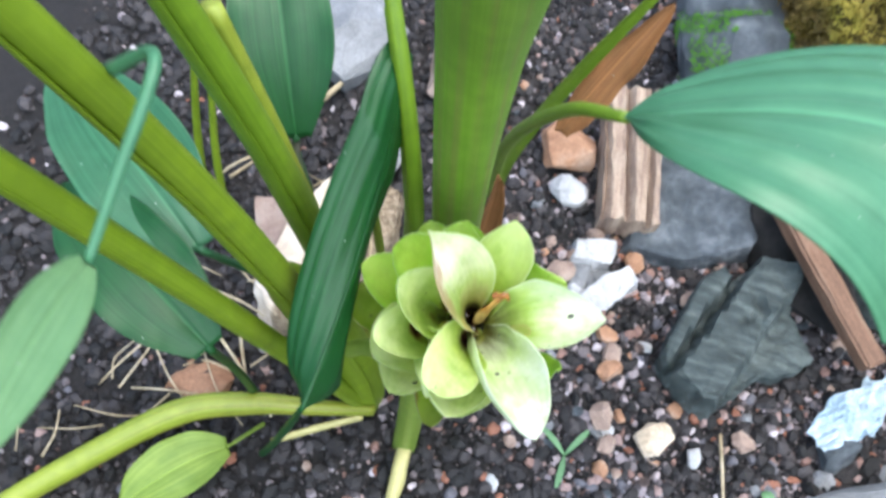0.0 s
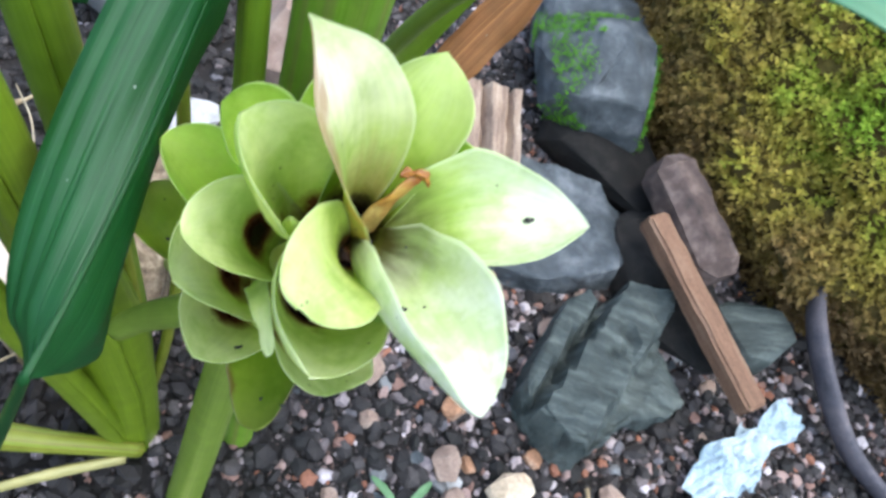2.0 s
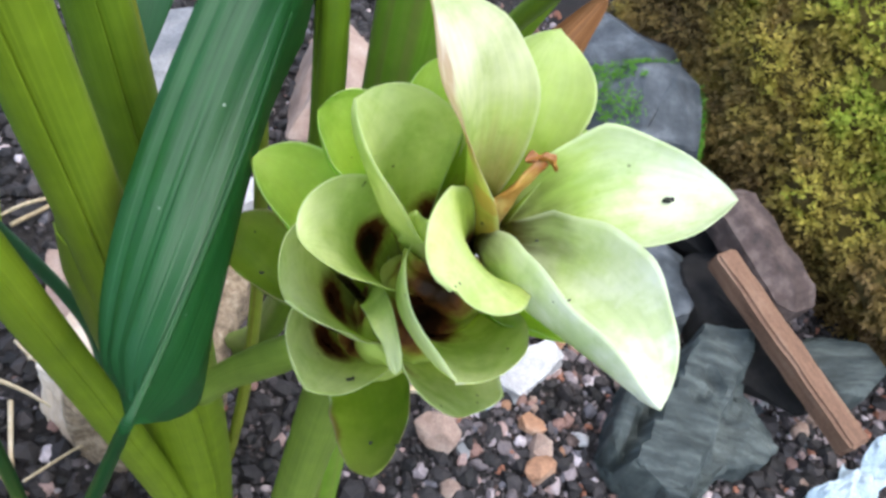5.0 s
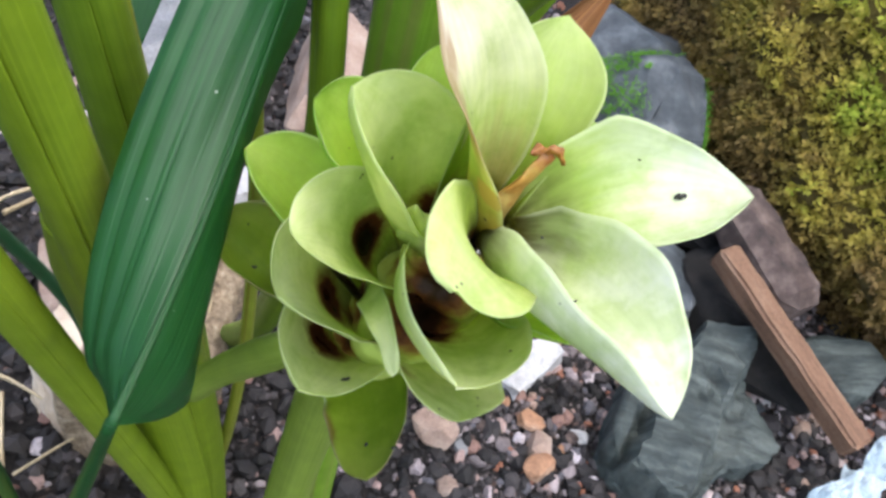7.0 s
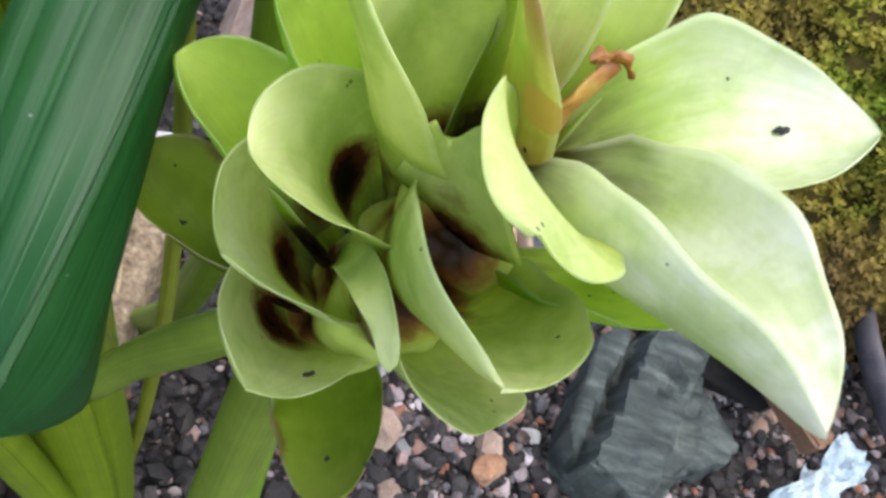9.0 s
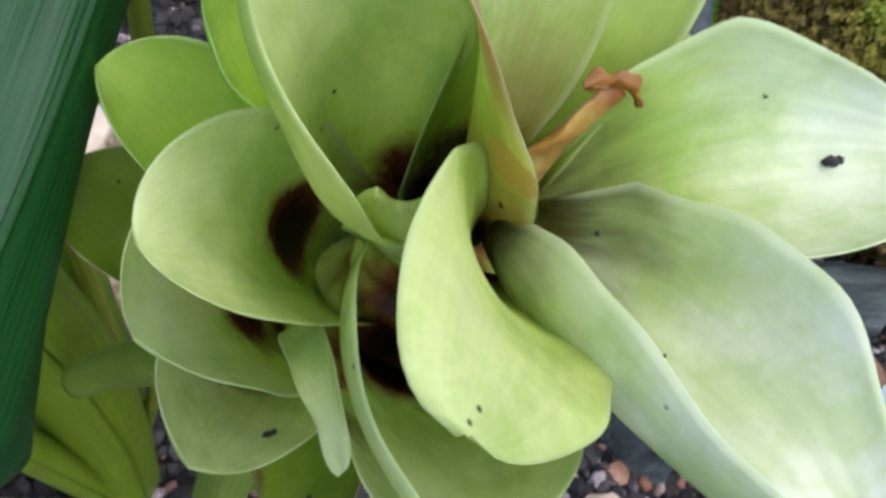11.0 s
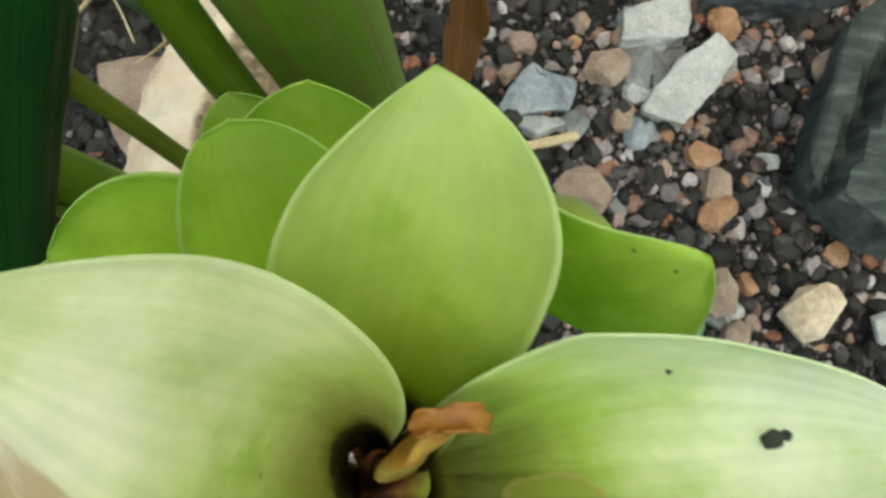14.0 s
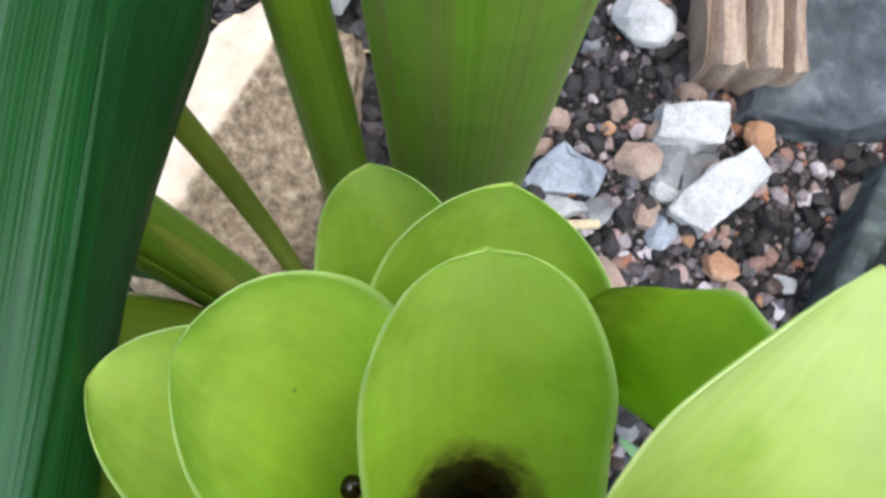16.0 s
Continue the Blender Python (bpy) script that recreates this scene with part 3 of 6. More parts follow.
def sheet(name, b, c1, c2, t, facing, half, widest, cup0, cup1, mat, thick=0.0008, nu=36, nv=25, foot=0.7, point=1.1,
          ribs=0, rib_depth=0.0, wave=0.0, seed=0, lobes=0.0, curl=0.0, fold=0.0, vein=0.0, belly=0.0, inward=None, neck=1.0, neck_to=0.14, lean=0.0, untwist=None, lobe_right=1.0, narrow=1.0):
    """A leaf or bract: a spine, a width along it, a cupped cross-section, a thickness; facing is the way its inner face looks."""
    u = 1 - (1 - np.linspace(0, 1, nu)) ** 1.25
    v = np.sin(np.linspace(-np.pi / 2, np.pi / 2, nv)) * 0.35 + np.linspace(-1, 1, nv) * 0.65
    p, d = bezier(b, c1, c2, t, u)
    s = unit(np.cross(d, np.array(facing, float)))
    n = np.cross(s, d)
    if untwist is not None:
        # carry the face's direction along the spine from one place, so that the sheet never flips over
        mid = int(np.argmin(np.abs(u - untwist)))
        for rng_i, step in ((range(mid + 1, nu), -1), (range(mid - 1, -1, -1), 1)):
            for i in rng_i:
                w = n[i + step] - d[i] * (n[i + step] @ d[i])
                n[i] = w / np.linalg.norm(w)
        s = np.cross(d, n)
    rise = foot + (1 - foot) * np.sin(np.pi / 2 * np.clip(u / widest, 0, 1))
    fall = np.sqrt(np.clip(1 - ((u - widest) / (1 - widest)) ** 2, 0, 1)) ** point
    h = half * np.where(u < widest, rise, fall) * np.clip(neck + (1 - neck) * u / neck_to, 0, 1)
    h = np.maximum(h, half * 0.012)[:, None, None]
    k = (cup0 * (1 - u) + cup1 * u)[:, None, None]
    k = np.where(np.abs(k) < 0.02, 0.02, k)
    rng = np.random.RandomState(seed)
    ph = rng.rand(4) * 6.28
    vv, uu = v[None, :, None], u[:, None, None]
    h = h * (1 + lean * vv * np.clip(1 - uu / 0.75, 0, 1))
    h = h * np.where(vv < 0, narrow, 1.0)
    side = h * np.sin(k * vv) / k
    up = h * (1 - np.cos(k * vv)) / k
    edge = np.abs(vv) ** 3
    up = up + wave * edge * (np.sin(uu * 11 + ph[0] + vv) + 0.6 * np.sin(uu * 23 + ph[1] - 2 * vv)) * np.clip(uu * 3, 0, 1)
    up = up - curl * np.clip(h / half, 0, 1) ** 2 * edge * np.clip((uu - 0.45) * 2, 0, 1)
    if ribs:
        up = up + rib_depth * np.cos(vv * ribs * np.pi) * np.clip(1.15 - np.abs(vv), 0, 1) * np.clip(uu * 6, 0, 1)
    if belly:
        toward = np.sign(np.sum(n[nu // 2] * np.array(inward, float))) or 1.0
        up = up - toward * belly * (1 - vv ** 2) ** 0.8 * np.sin(np.pi * np.clip(uu, 0, 1) ** 0.8)
    if vein:
        for q, amp in ((5, 1.0), (11, 0.45)):
            up = up + vein * amp * np.sin(vv * q * (1.4 - 0.3 * uu) + ph[2] * q + uu * 1.5) * np.clip(1.1 - np.abs(vv), 0, 1) * np.clip(uu * 6, 0, 1)
        up = up - vein * 2.5 * np.exp(-(vv / 0.06) ** 2)
    if fold:
        up = up + fold * half * (np.abs(vv) - 0.3)
    back = lobes * half * np.clip(1 - uu / 0.12, 0, 1) * np.abs(np.sin(vv * np.pi * 0.8)) ** 1.2 * np.where(vv < 0, 1.0, lobe_right)
    top = p[:, None, :] + s[:, None, :] * side + n[:, None, :] * up - d[:, None, :] * back
    # true normals of the curved face, for the thickness
    gu, gv = np.gradient(top, axis=0), np.gradient(top, axis=1)
    nn = unit(np.cross(gv, gu))
    flip = np.sign(np.sum(nn * n[:, None, :], axis=(0, 1, 2)))
    nn = nn * (flip if flip else 1)
    th = thick * (0.25 + 0.75 * (1 - edge)) * np.clip((1 - uu) * 12 + 0.25, 0.25, 1)
    low = top - nn * th
    uvs = np.stack([np.broadcast_to(uu[..., 0], (nu, nv)), np.broadcast_to(vv[..., 0], (nu, nv))], -1).reshape(-1, 2)
    return closed_sheet(name, top, low, uvs, mat)


def tube(name, pts, radii, mat, sides=14, flat=1.0, flat_dir=(1, 0, 0), grooves=0, groove=0.0, cap=True, seed=0):
    """A round or flattened stem through a few points, with a radius at each."""
    pts = np.array(pts, float)
    m = len(pts)
    if m == 2:
        pts = np.array([pts[0], (pts[0] + pts[1]) / 2, pts[1]])
        radii = [radii[0], (radii[0] + radii[-1]) / 2, radii[-1]]
        m = 3
    q = np.linspace(0, m - 1, 10 * (m - 1) + 1)
    i = np.clip(np.floor(q).astype(int), 0, m - 2)
    f = (q - i)[:, None]
    ext = np.concatenate([[2 * pts[0] - pts[1]], pts, [2 * pts[-1] - pts[-2]]])
    a, b, c, d = ext[i], ext[i + 1], ext[i + 2], ext[i + 3]
    p = 0.5 * (2 * b + (c - a) * f + (2 * a - 5 * b + 4 * c - d) * f ** 2 + (3 * b - a - 3 * c + d) * f ** 3)
    r = np.interp(q, np.arange(m), radii)
    t = unit(np.gradient(p, axis=0))
    ref = np.array(flat_dir, float)
    x = unit(ref - t * (t @ ref)[:, None])
    y = np.cross(t, x)
    ang = np.linspace(0, 2 * np.pi, sides, endpoint=False)
    rng = np.random.RandomState(seed)
    wob = 1 + 0.03 * np.sin(ang[None, :] * 3 + np.linspace(0, 5, len(p))[:, None] + rng.rand() * 6)
    if grooves:
        wob = wob - groove * (0.5 + 0.5 * np.cos(ang[None, :] * grooves))
    ring = p[:, None, :] + (x[:, None, :] * np.cos(ang)[None, :, None] + y[:, None, :] * np.sin(ang)[None, :, None] * flat) * (r[:, None] * wob)[..., None]
    nseg = len(p)
    verts = ring.reshape(-1, 3)
    uvs = np.stack(np.meshgrid(np.linspace(0, 1, nseg), np.abs(np.linspace(-1, 1, sides)), indexing="ij"), -1).reshape(-1, 2)
    faces = [(k * sides + j, k * sides + (j + 1) % sides, (k + 1) * sides + (j + 1) % sides, (k + 1) * sides + j) for k in range(nseg - 1) for j in range(sides)]
    if cap:
        faces += [tuple(range(sides - 1, -1, -1)), tuple((nseg - 1) * sides + j for j in range(sides))]
    return mesh_from(name, verts, faces, [mat], uvs)


def wrap(name, pts, radii, a0, a1, mat, grow=1.07, thick=0.0007, flat=1.0, flat_dir=(1, 0, 0), start=0.0, end=1.0, nv=25):
    """An open leaf sheath that hugs a stem between two angles and part of its length."""
    pts = np.array(pts, float)
    m = len(pts)
    q = np.linspace(start * (m - 1), end * (m - 1), 60)
    p = np.stack([np.interp(q, np.arange(m), pts[:, k]) for k in range(3)], 1)
    for _ in range(3):
        p[1:-1] = (p[:-2] + 2 * p[1:-1] + p[2:]) / 4
    r = np.interp(q, np.arange(m), radii) * grow
    t = unit(np.gradient(p, axis=0))
    x = unit(np.array(flat_dir, float) - t * (t @ np.array(flat_dir, float))[:, None])
    y = np.cross(t, x)
    lean = np.linspace(0, 1, 60) ** 2 * 0.5
    ang = np.radians(a0) + (np.radians(a1 - a0) * (1 - 0.35 * lean))[:, None] * np.linspace(0, 1, nv)[None, :]
    out = x[:, None] * np.cos(ang)[..., None] + y[:, None] * np.sin(ang)[..., None] * flat
    top = p[:, None] + out * r[:, None, None]
    low = p[:, None] + out * (r[:, None, None] - thick)
    uvs = np.stack(np.meshgrid(np.linspace(0, 1, 60), np.linspace(-1, 1, nv), indexing="ij"), -1).reshape(-1, 2)
    return closed_sheet(name, top, low, uvs, mat)


def rough_hull(size, seed, points=18, square=0.75, bevel=0.05, cuts=2, jag=0.02, flat_bottom=True):
    """An irregular broken stone: the hull of scattered points, with worn edges and an uneven skin."""
    rng = np.random.RandomState(seed)
    bm = bmesh.new()
    for _ in range(points):
        w = rng.randn(3)
        w = w / np.linalg.norm(w)
        w = w / (np.abs(w).max() * square + (1 - square))
        w = w * (0.86 + 0.14 * rng.rand())
        bm.verts.new((w[0] * size[0] / 2, w[1] * size[1] / 2, w[2] * size[2] / 2))
    bmesh.ops.convex_hull(bm, input=bm.verts)
    loose = [v for v in bm.verts if not v.link_faces]
    bmesh.ops.delete(bm, geom=loose, context="VERTS")
    mn = min(size)
    if bevel:
        bmesh.ops.bevel(bm, geom=list(bm.edges), offset=bevel * mn, segments=2, affect="EDGES", profile=0.6, clamp_overlap=True)
    if cuts:
        bmesh.ops.triangulate(bm, faces=list(bm.faces))
        long = mn * 0.30
        for _ in range(cuts):
            es = [e for e in bm.edges if e.calc_length() > long]
            if es:
                bmesh.ops.subdivide_edges(bm, edges=es, cuts=1, use_grid_fill=True)
            bmesh.ops.triangulate(bm, faces=list(bm.faces))
    off = Vector((seed * 1.7, seed * 0.3, 0))
    bm.normal_update()
    for v in bm.verts:
        v.co += v.normal * (noise.noise(v.co / mn * 2.2 + off) * jag * mn * 2.5 + noise.noise(v.co / mn * 7 + off) * jag * mn)
    return bm


def stone(name, label, at, size, turn, mat, seed, category="stone", group="", tilt=(0, 0), sink=0.15, **kw):
    bm = rough_hull(size, seed, **kw)
    me = bpy.data.meshes.new(name)
    lowest = min((pose(0, 0, 0, tilt[0], tilt[1], turn) @ v.co).z for v in bm.verts)
    bm.to_mesh(me)
    bm.free()
    me.materials.append(mat)
    me.polygons.foreach_set("use_smooth", np.full(len(me.polygons), False))
    ob = new(name, me)
    z = at[2] if len(at) > 2 else -lowest - sink * size[2]
    ob.matrix_world = pose(at[0], at[1], z, tilt[0], tilt[1], turn)
    return tagged(ob, label, category, group)


def slab(name, label, corners, z0, height, mat, seed, category="stone", layers=1, taper=0.08, skew=(0, 0), turn=0, group="", top_tilt=(0, 0), ridge=None):
    """A flat broken slab from the outline of its top, in one or more split layers."""
    rng = np.random.RandomState(seed)
    c = np.mean(np.array(corners), 0)
    bm = bmesh.new()
    for k in range(layers):
        a, b = k / layers, (k + 1) / layers
        shrink = 1 + taper * (1 - b) * 1.5
        ring_lo, ring_hi = [], []
        for x, y in corners:
            dx, dy = (x - c[0]), (y - c[1])
            j = 1 + 0.10 * (rng.rand() - 0.5) * (k > 0)
            zt = z0 + height * b + top_tilt[0] * dx + top_tilt[1] * dy
            zb = z0 + height * a + (top_tilt[0] * dx + top_tilt[1] * dy) * (k > 0)
            ring_hi.append(bm.verts.new((dx * shrink * j + skew[0] * b, dy * shrink * j + skew[1] * b, zt + 0.003 * rng.randn())))
            ring_lo.append(bm.verts.new((dx * shrink * j * (1 + taper) + skew[0] * a, dy * shrink * j * (1 + taper) + skew[1] * a, zb)))
        n = len(corners)
        bm.faces.new(ring_hi)
        bm.faces.new(ring_lo[::-1])
        for i in range(n):
            bm.faces.new((ring_lo[i], ring_lo[(i + 1) % n], ring_hi[(i + 1) % n], ring_hi[i]))
    bmesh.ops.recalc_face_normals(bm, faces=list(bm.faces))
    bmesh.ops.bevel(bm, geom=list(bm.edges), offset=height * 0.03, segments=1, affect="EDGES", clamp_overlap=True)
    bmesh.ops.triangulate(bm, faces=list(bm.faces))
    for _ in range(4):
        es = [e for e in bm.edges if e.calc_length() > 0.006]
        if es:
            bmesh.ops.subdivide_edges(bm, edges=es, cuts=1)
        bmesh.ops.triangulate(bm, faces=list(bm.faces))
    bm.normal_update()
    off = Vector((seed * 2.1, 0, seed * 0.7))
    for v in bm.verts:
        amt = noise.noise(v.co * 20 + off) * 0.0045 * min(1.0, height / 0.02) + noise.noise(v.co * 45 + off) * 0.0036 + noise.noise(v.co * 120 + off) * 0.0020 + noise.noise(v.co * 260 + off) * 0.0010
        v.co += v.normal * amt
        if ridge and v.co.z > z0 + height * 0.55:
            q = v.co.x * ridge[0][0] + v.co.y * ridge[0][1]
            along = v.co.x * ridge[0][1] - v.co.y * ridge[0][0]
            v.co.z += np.interp(q + 0.003 * noise.noise(Vector((along * 40, q * 20, seed))), ridge[1], ridge[2]) * min(1.0, (v.co.z - z0 - height * 0.55) / (height * 0.3))
    me = bpy.data.meshes.new(name)
    bm.to_mesh(me)
    bm.free()
    me.materials.append(mat)
    ob = new(name, me)
    ob.location = (c[0], c[1], 0)
    return tagged(ob, label, category, group)


def ico(level):
    bm = bmesh.new()
    bmesh.ops.create_icosphere(bm, subdivisions=level, radius=1.0)
    v = np.array([x.co[:] for x in bm.verts])
    f = np.array([[q.index for q in p.verts] for p in bm.faces])
    bm.free()
    return v, f


def scatter_lumps(name, at, sizes, mat, seed, level=1, jag=0.22, flat=(0.5, 0.9)):
    """Many small stones or crumbs in one mesh."""
    v, f = ico(level)
    rng = np.random.RandomState(seed)
    n = len(at)
    shapes = []
    for _ in range(24):
        s = v * (1 + jag * rng.randn(len(v), 1) * 0.6)
        cut = unit(rng.randn(5, 3))
        for c in cut:
            lim = 0.62 + 0.25 * rng.rand()
            over = np.clip(s @ c - lim, 0, None)
            s = s - over[:, None] * c
        shapes.append(s)
    verts = np.empty((n, len(v), 3))
    pick = rng.randint(0, 24, n)
    for i in range(n):
        e = Euler(rng.rand(3) * 6.28).to_matrix()
        sc = np.array([1.0, 0.65 + 0.35 * rng.rand(), flat[0] + (flat[1] - flat[0]) * rng.rand()])
        w = (shapes[pick[i]] * sc) @ np.array(e) * sizes[i]
        w[:, 2] *= 0.8
        verts[i] = w + at[i]
    faces = (f[None] + (np.arange(n) * len(v))[:, None, None]).reshape(-1, 3)
    me = bpy.data.meshes.new(name)
    me.vertices.add(n * len(v))
    me.vertices.foreach_set("co", verts.ravel())
    me.loops.add(faces.size)
    me.loops.foreach_set("vertex_index", faces.ravel().astype(np.int32))
    me.polygons.add(len(faces))
    me.polygons.foreach_set("loop_start", np.arange(0, faces.size, 3, dtype=np.int32))
    me.polygons.foreach_set("use_smooth", np.full(len(faces), False))
    me.materials.append(mat)
    me.update(calc_edges=True)
    me.validate()
    return me

# ---- ground: one sheet from the bed to the horizon ----
def soil_height(x, y):
    h = noise.noise(Vector((x * 7, y * 7, 0))) * 0.006 + noise.noise(Vector((x * 30, y * 30, 4))) * 0.003 + noise.noise(Vector((x * 95, y * 95, 9))) * 0.0016
    return h * max(0.0, 1.0 - max(abs(x - 0.1), abs(y - 0.3)) / 3.0)


def build_ground():
    core_x = np.arange(-0.75, 1.051, 0.0085)
    core_y = np.arange(-0.55, 1.351, 0.0085)
    grow = np.geomspace(0.02, 70, 22)
    xs = np.concatenate([(-0.75 - grow)[::-1], core_x, 1.05 + grow])
    ys = np.concatenate([(-0.55 - grow)[::-1], core_y, 1.35 + grow])
    verts = [(x, y, soil_height(x, y) - 0.003) for y in ys for x in xs]
    nx, ny = len(xs), len(ys)
    i, j = np.meshgrid(np.arange(nx - 1), np.arange(ny - 1))
    a = (j * nx + i).ravel()
    faces = np.stack([a, a + 1, a + nx + 1, a + nx], 1).tolist()
    return place("ground", mesh_from("ground", verts, faces, [MAT_SOIL]), label="dark crumbly garden soil with gritty gravel", category="soil", kind="structure")


build_ground()


# ---- mossy boulder that closes the bed at the back ----
def boulder_mesh():
    bm = bmesh.new()
    bmesh.ops.create_icosphere(bm, subdivisions=6, radius=1.0)
    for v in bm.verts:
        w = v.co.copy()
        w = w / (max(abs(w.x), abs(w.y), abs(w.z)) * 0.45 + 0.55)
        d = 1 + 0.16 * noise.noise(w * 1.6 + Vector((3, 1, 7))) + 0.07 * noise.noise(w * 4.5) + 0.075 * noise.noise(w * 9) + 0.06 * noise.noise(w * 19)
        w = w * d
        v.co = Vector((w.x * 0.42, w.y * 0.30, w.z * 0.36))
    me = bpy.data.meshes.new("boulder")
    bm.to_mesh(me)
    bm.free()
    me.materials.append(MAT_ROCKMOSS)
    me.polygons.foreach_set("use_smooth", np.full(len(me.polygons), True))
    return me


BOULDER_AT = pose(0.560, 0.598, 0.06, 0, 0, -40)
boulder = place("mossy_boulder", boulder_mesh(), label="large brown boulder overgrown with yellow-green moss", category="rock")
boulder.matrix_world = BOULDER_AT


def moss_tufts(name, me, matrix, count, seed, mat, low, high, where, length=(0.003, 0.007)):
    """Short feathery moss shoots standing on a stone's skin."""
    rng = np.random.RandomState(seed)
    polys = [p for p in me.polygons]
    cen = np.array([matrix @ p.center for p in polys])
    nor = np.array([(matrix.to_3x3() @ p.normal).normalized() for p in polys])
    area = np.array([p.area for p in polys])
    ok = np.array([where(c, n) for c, n in zip(cen, nor)])
    wgt = area * ok
    idx = rng.choice(len(polys), count, p=wgt / wgt.sum())
    spread = np.sqrt(area[idx])[:, None]
    t = unit(np.cross(nor[idx], rng.randn(count, 3)))
    b = np.cross(nor[idx], t)
    root = cen[idx] + t * spread * (rng.rand(count, 1) - 0.5) * 1.4 + b * spread * (rng.rand(count, 1) - 0.5) * 1.4
    verts, faces = [], []
    for r, n in zip(root, nor[idx]):
        up = unit(n * 0.8 + np.array([0, 0, 0.4]) + rng.randn(3) * 0.4)
        ln = length[0] + (length[1] - length[0]) * rng.rand()
        s = unit(np.cross(up, rng.randn(3)))
        t2 = np.cross(up, s)
        for k in range(6):
            h = ln * (0.25 + 0.15 * k)
            o = r + up * h
            a = k * 2.4 + rng.rand()
            d = unit(up * 0.55 + (s * math.cos(a) + t2 * math.sin(a)) * 0.9)
            w = np.cross(d, up) * ln * 0.11
            e = o + d * ln * (0.52 - 0.045 * k)
            i = len(verts)
            verts += [o - w * 0.5, o + w * 0.5, (o + e) / 2 + w, e, (o + e) / 2 - w]
            faces += [(i, i + 1, i + 2, i + 3, i + 4)]
    return mesh_from(name, verts, faces, [mat], smooth=False)


me = moss_tufts("moss", boulder.data, BOULDER_AT, 46000, 5, MAT_MOSS, 0, 1,
                lambda c, n: 1.0 if c[2] > -0.02 and c[2] < 0.34 and (n[0] + n[1] < 0.15) and noise.noise(Vector((c[0] * 9, c[1] * 9, c[2] * 9))) > -0.45 else 0.15, (0.007, 0.017))
place("boulder_moss", me, label="yellow-green feathery moss cushion on the boulder", category="moss", kind="stuff")

# ---- stones and scraps lying on the bed ----
slab("slate_stone", "broken dark green-grey slate with a split ridged top", [(0.1967, 0.2403), (0.209, 0.2524), (0.2226, 0.2453), (0.2396, 0.2774), (0.2755, 0.2756), (0.2826, 0.2395), (0.3109, 0.2057), (0.2944, 0.1831), (0.2641, 0.1667), (0.2344, 0.119), (0.2188, 0.121), (0.1819, 0.15)],
     -0.006, 0.026, MAT_SLATE, 3, layers=1, taper=0.04,
     ridge=((0.949, -0.316), (-0.060, -0.054, -0.037, -0.034, -0.029, -0.026, 0.013, 0.018, 0.032, 0.070), (0.000, 0.011, 0.012, -0.006, -0.006, 0.016, 0.019, 0.001, 0.002, -0.008)))
slab("slate_slab", "blue-grey slate slab with worn face", [(0.122, 0.25), (0.128, 0.365), (0.2, 0.368), (0.236, 0.33), (0.23, 0.287), (0.178, 0.252)], -0.004, 0.028, MAT_BLUE, 8, layers=1, top_tilt=(0.05, 0.05))
# two added filler hulls, blackened to stand in for shaded voids
stone("shaded_gap_fill", "nearly black filler stone painted as the shaded gap under the wooden stick", (0.285, 0.305, 0.012), (0.17, 0.11, 0.055), -45, MAT_GAP_SHADE, 33, square=0.8, points=22)
stone("shaded_gap_fill", "nearly black filler stone painted as the shaded gap behind the slate slab", (0.215, 0.41, 0.015), (0.16, 0.10, 0.06), -30, MAT_GAP_SHADE, 37, square=0.8, points=22)
stone("blue_stone", "rounded blue-grey stone with bright moss on its flanks", (0.168, 0.47, 0.05), (0.16, 0.115, 0.11), -62, MAT_BLUE, 12, square=0.6, points=30, bevel=0.12, tilt=(0, 8))
stone("blue_stone", "rounded blue-grey stone leaning on the boulder", (0.150, 0.545, 0.05), (0.13, 0.11, 0.11), 20, MAT_BLUE, 14, square=0.4, points=36, bevel=0.12)
stone("grey_stone", "small grey-green broken stone", (0.358, 0.292), (0.075, 0.062, 0.05), 20, MAT_SLATE, 15, square=0.8)
stone("orange_stone", "orange-brown stone with a pale top", (0.042, 0.336), (0.066, 0.058, 0.038), 25, MAT_ORANGE, 41, square=0.85, points=14)
stone("white_stone", "smooth whitish pebble on the gravel", (0.055, 0.289), (0.042, 0.036, 0.026), 10, MAT_WHITE, 43, square=0.3, points=40, bevel=0.15)
rock = slab("beige_rock", "large beige sandstone rock with one rough brown side", [(-0.150, 0.188), (-0.128, 0.200), (-0.090, 0.206), (-0.080, 0.166), (-0.078, 0.130), (-0.064, 0.100), (-0.086, 0.046), (-0.132, 0.040), (-0.162, 0.062), (-0.168, 0.130)], -0.004, 0.064, MAT_ROCK, 52, category="rock", taper=0.05,
            ridge=((1.0, -0.10), (-0.060, -0.020, -0.012, 0.012, 0.060), (-0.006, 0.002, 0.0, -0.024, -0.046)))
stone("pink_rock", "pinkish flat rock behind the stems", (-0.095, 0.40, 0.02), (0.085, 0.19, 0.07), 15, MAT_PINK, 55, category="rock", square=0.8, points=20)
stone("grey_rock", "grey rock behind the leaves", (-0.21, 0.365, 0.025), (0.11, 0.12, 0.08), -20, MAT_GREY, 57, category="rock", square=0.7, points=24)
stone("pink_stone", "flat pinkish beige stone", (-0.178, 0.136), (0.055, 0.09, 0.028), 28, MAT_PINK, 61, square=0.85, points=16)
stone("pink_stone", "reddish pink stone half sunk in soil", (-0.180, -0.02), (0.060, 0.045, 0.022), 10, MAT_ORANGE, 62, square=0.5, points=26, sink=0.4)
stone("pale_stone", "pale pinkish stone beside the shoots", (-0.122, 0.256), (0.045, 0.05, 0.035), 0, MAT_WHITE, 63, square=0.7)
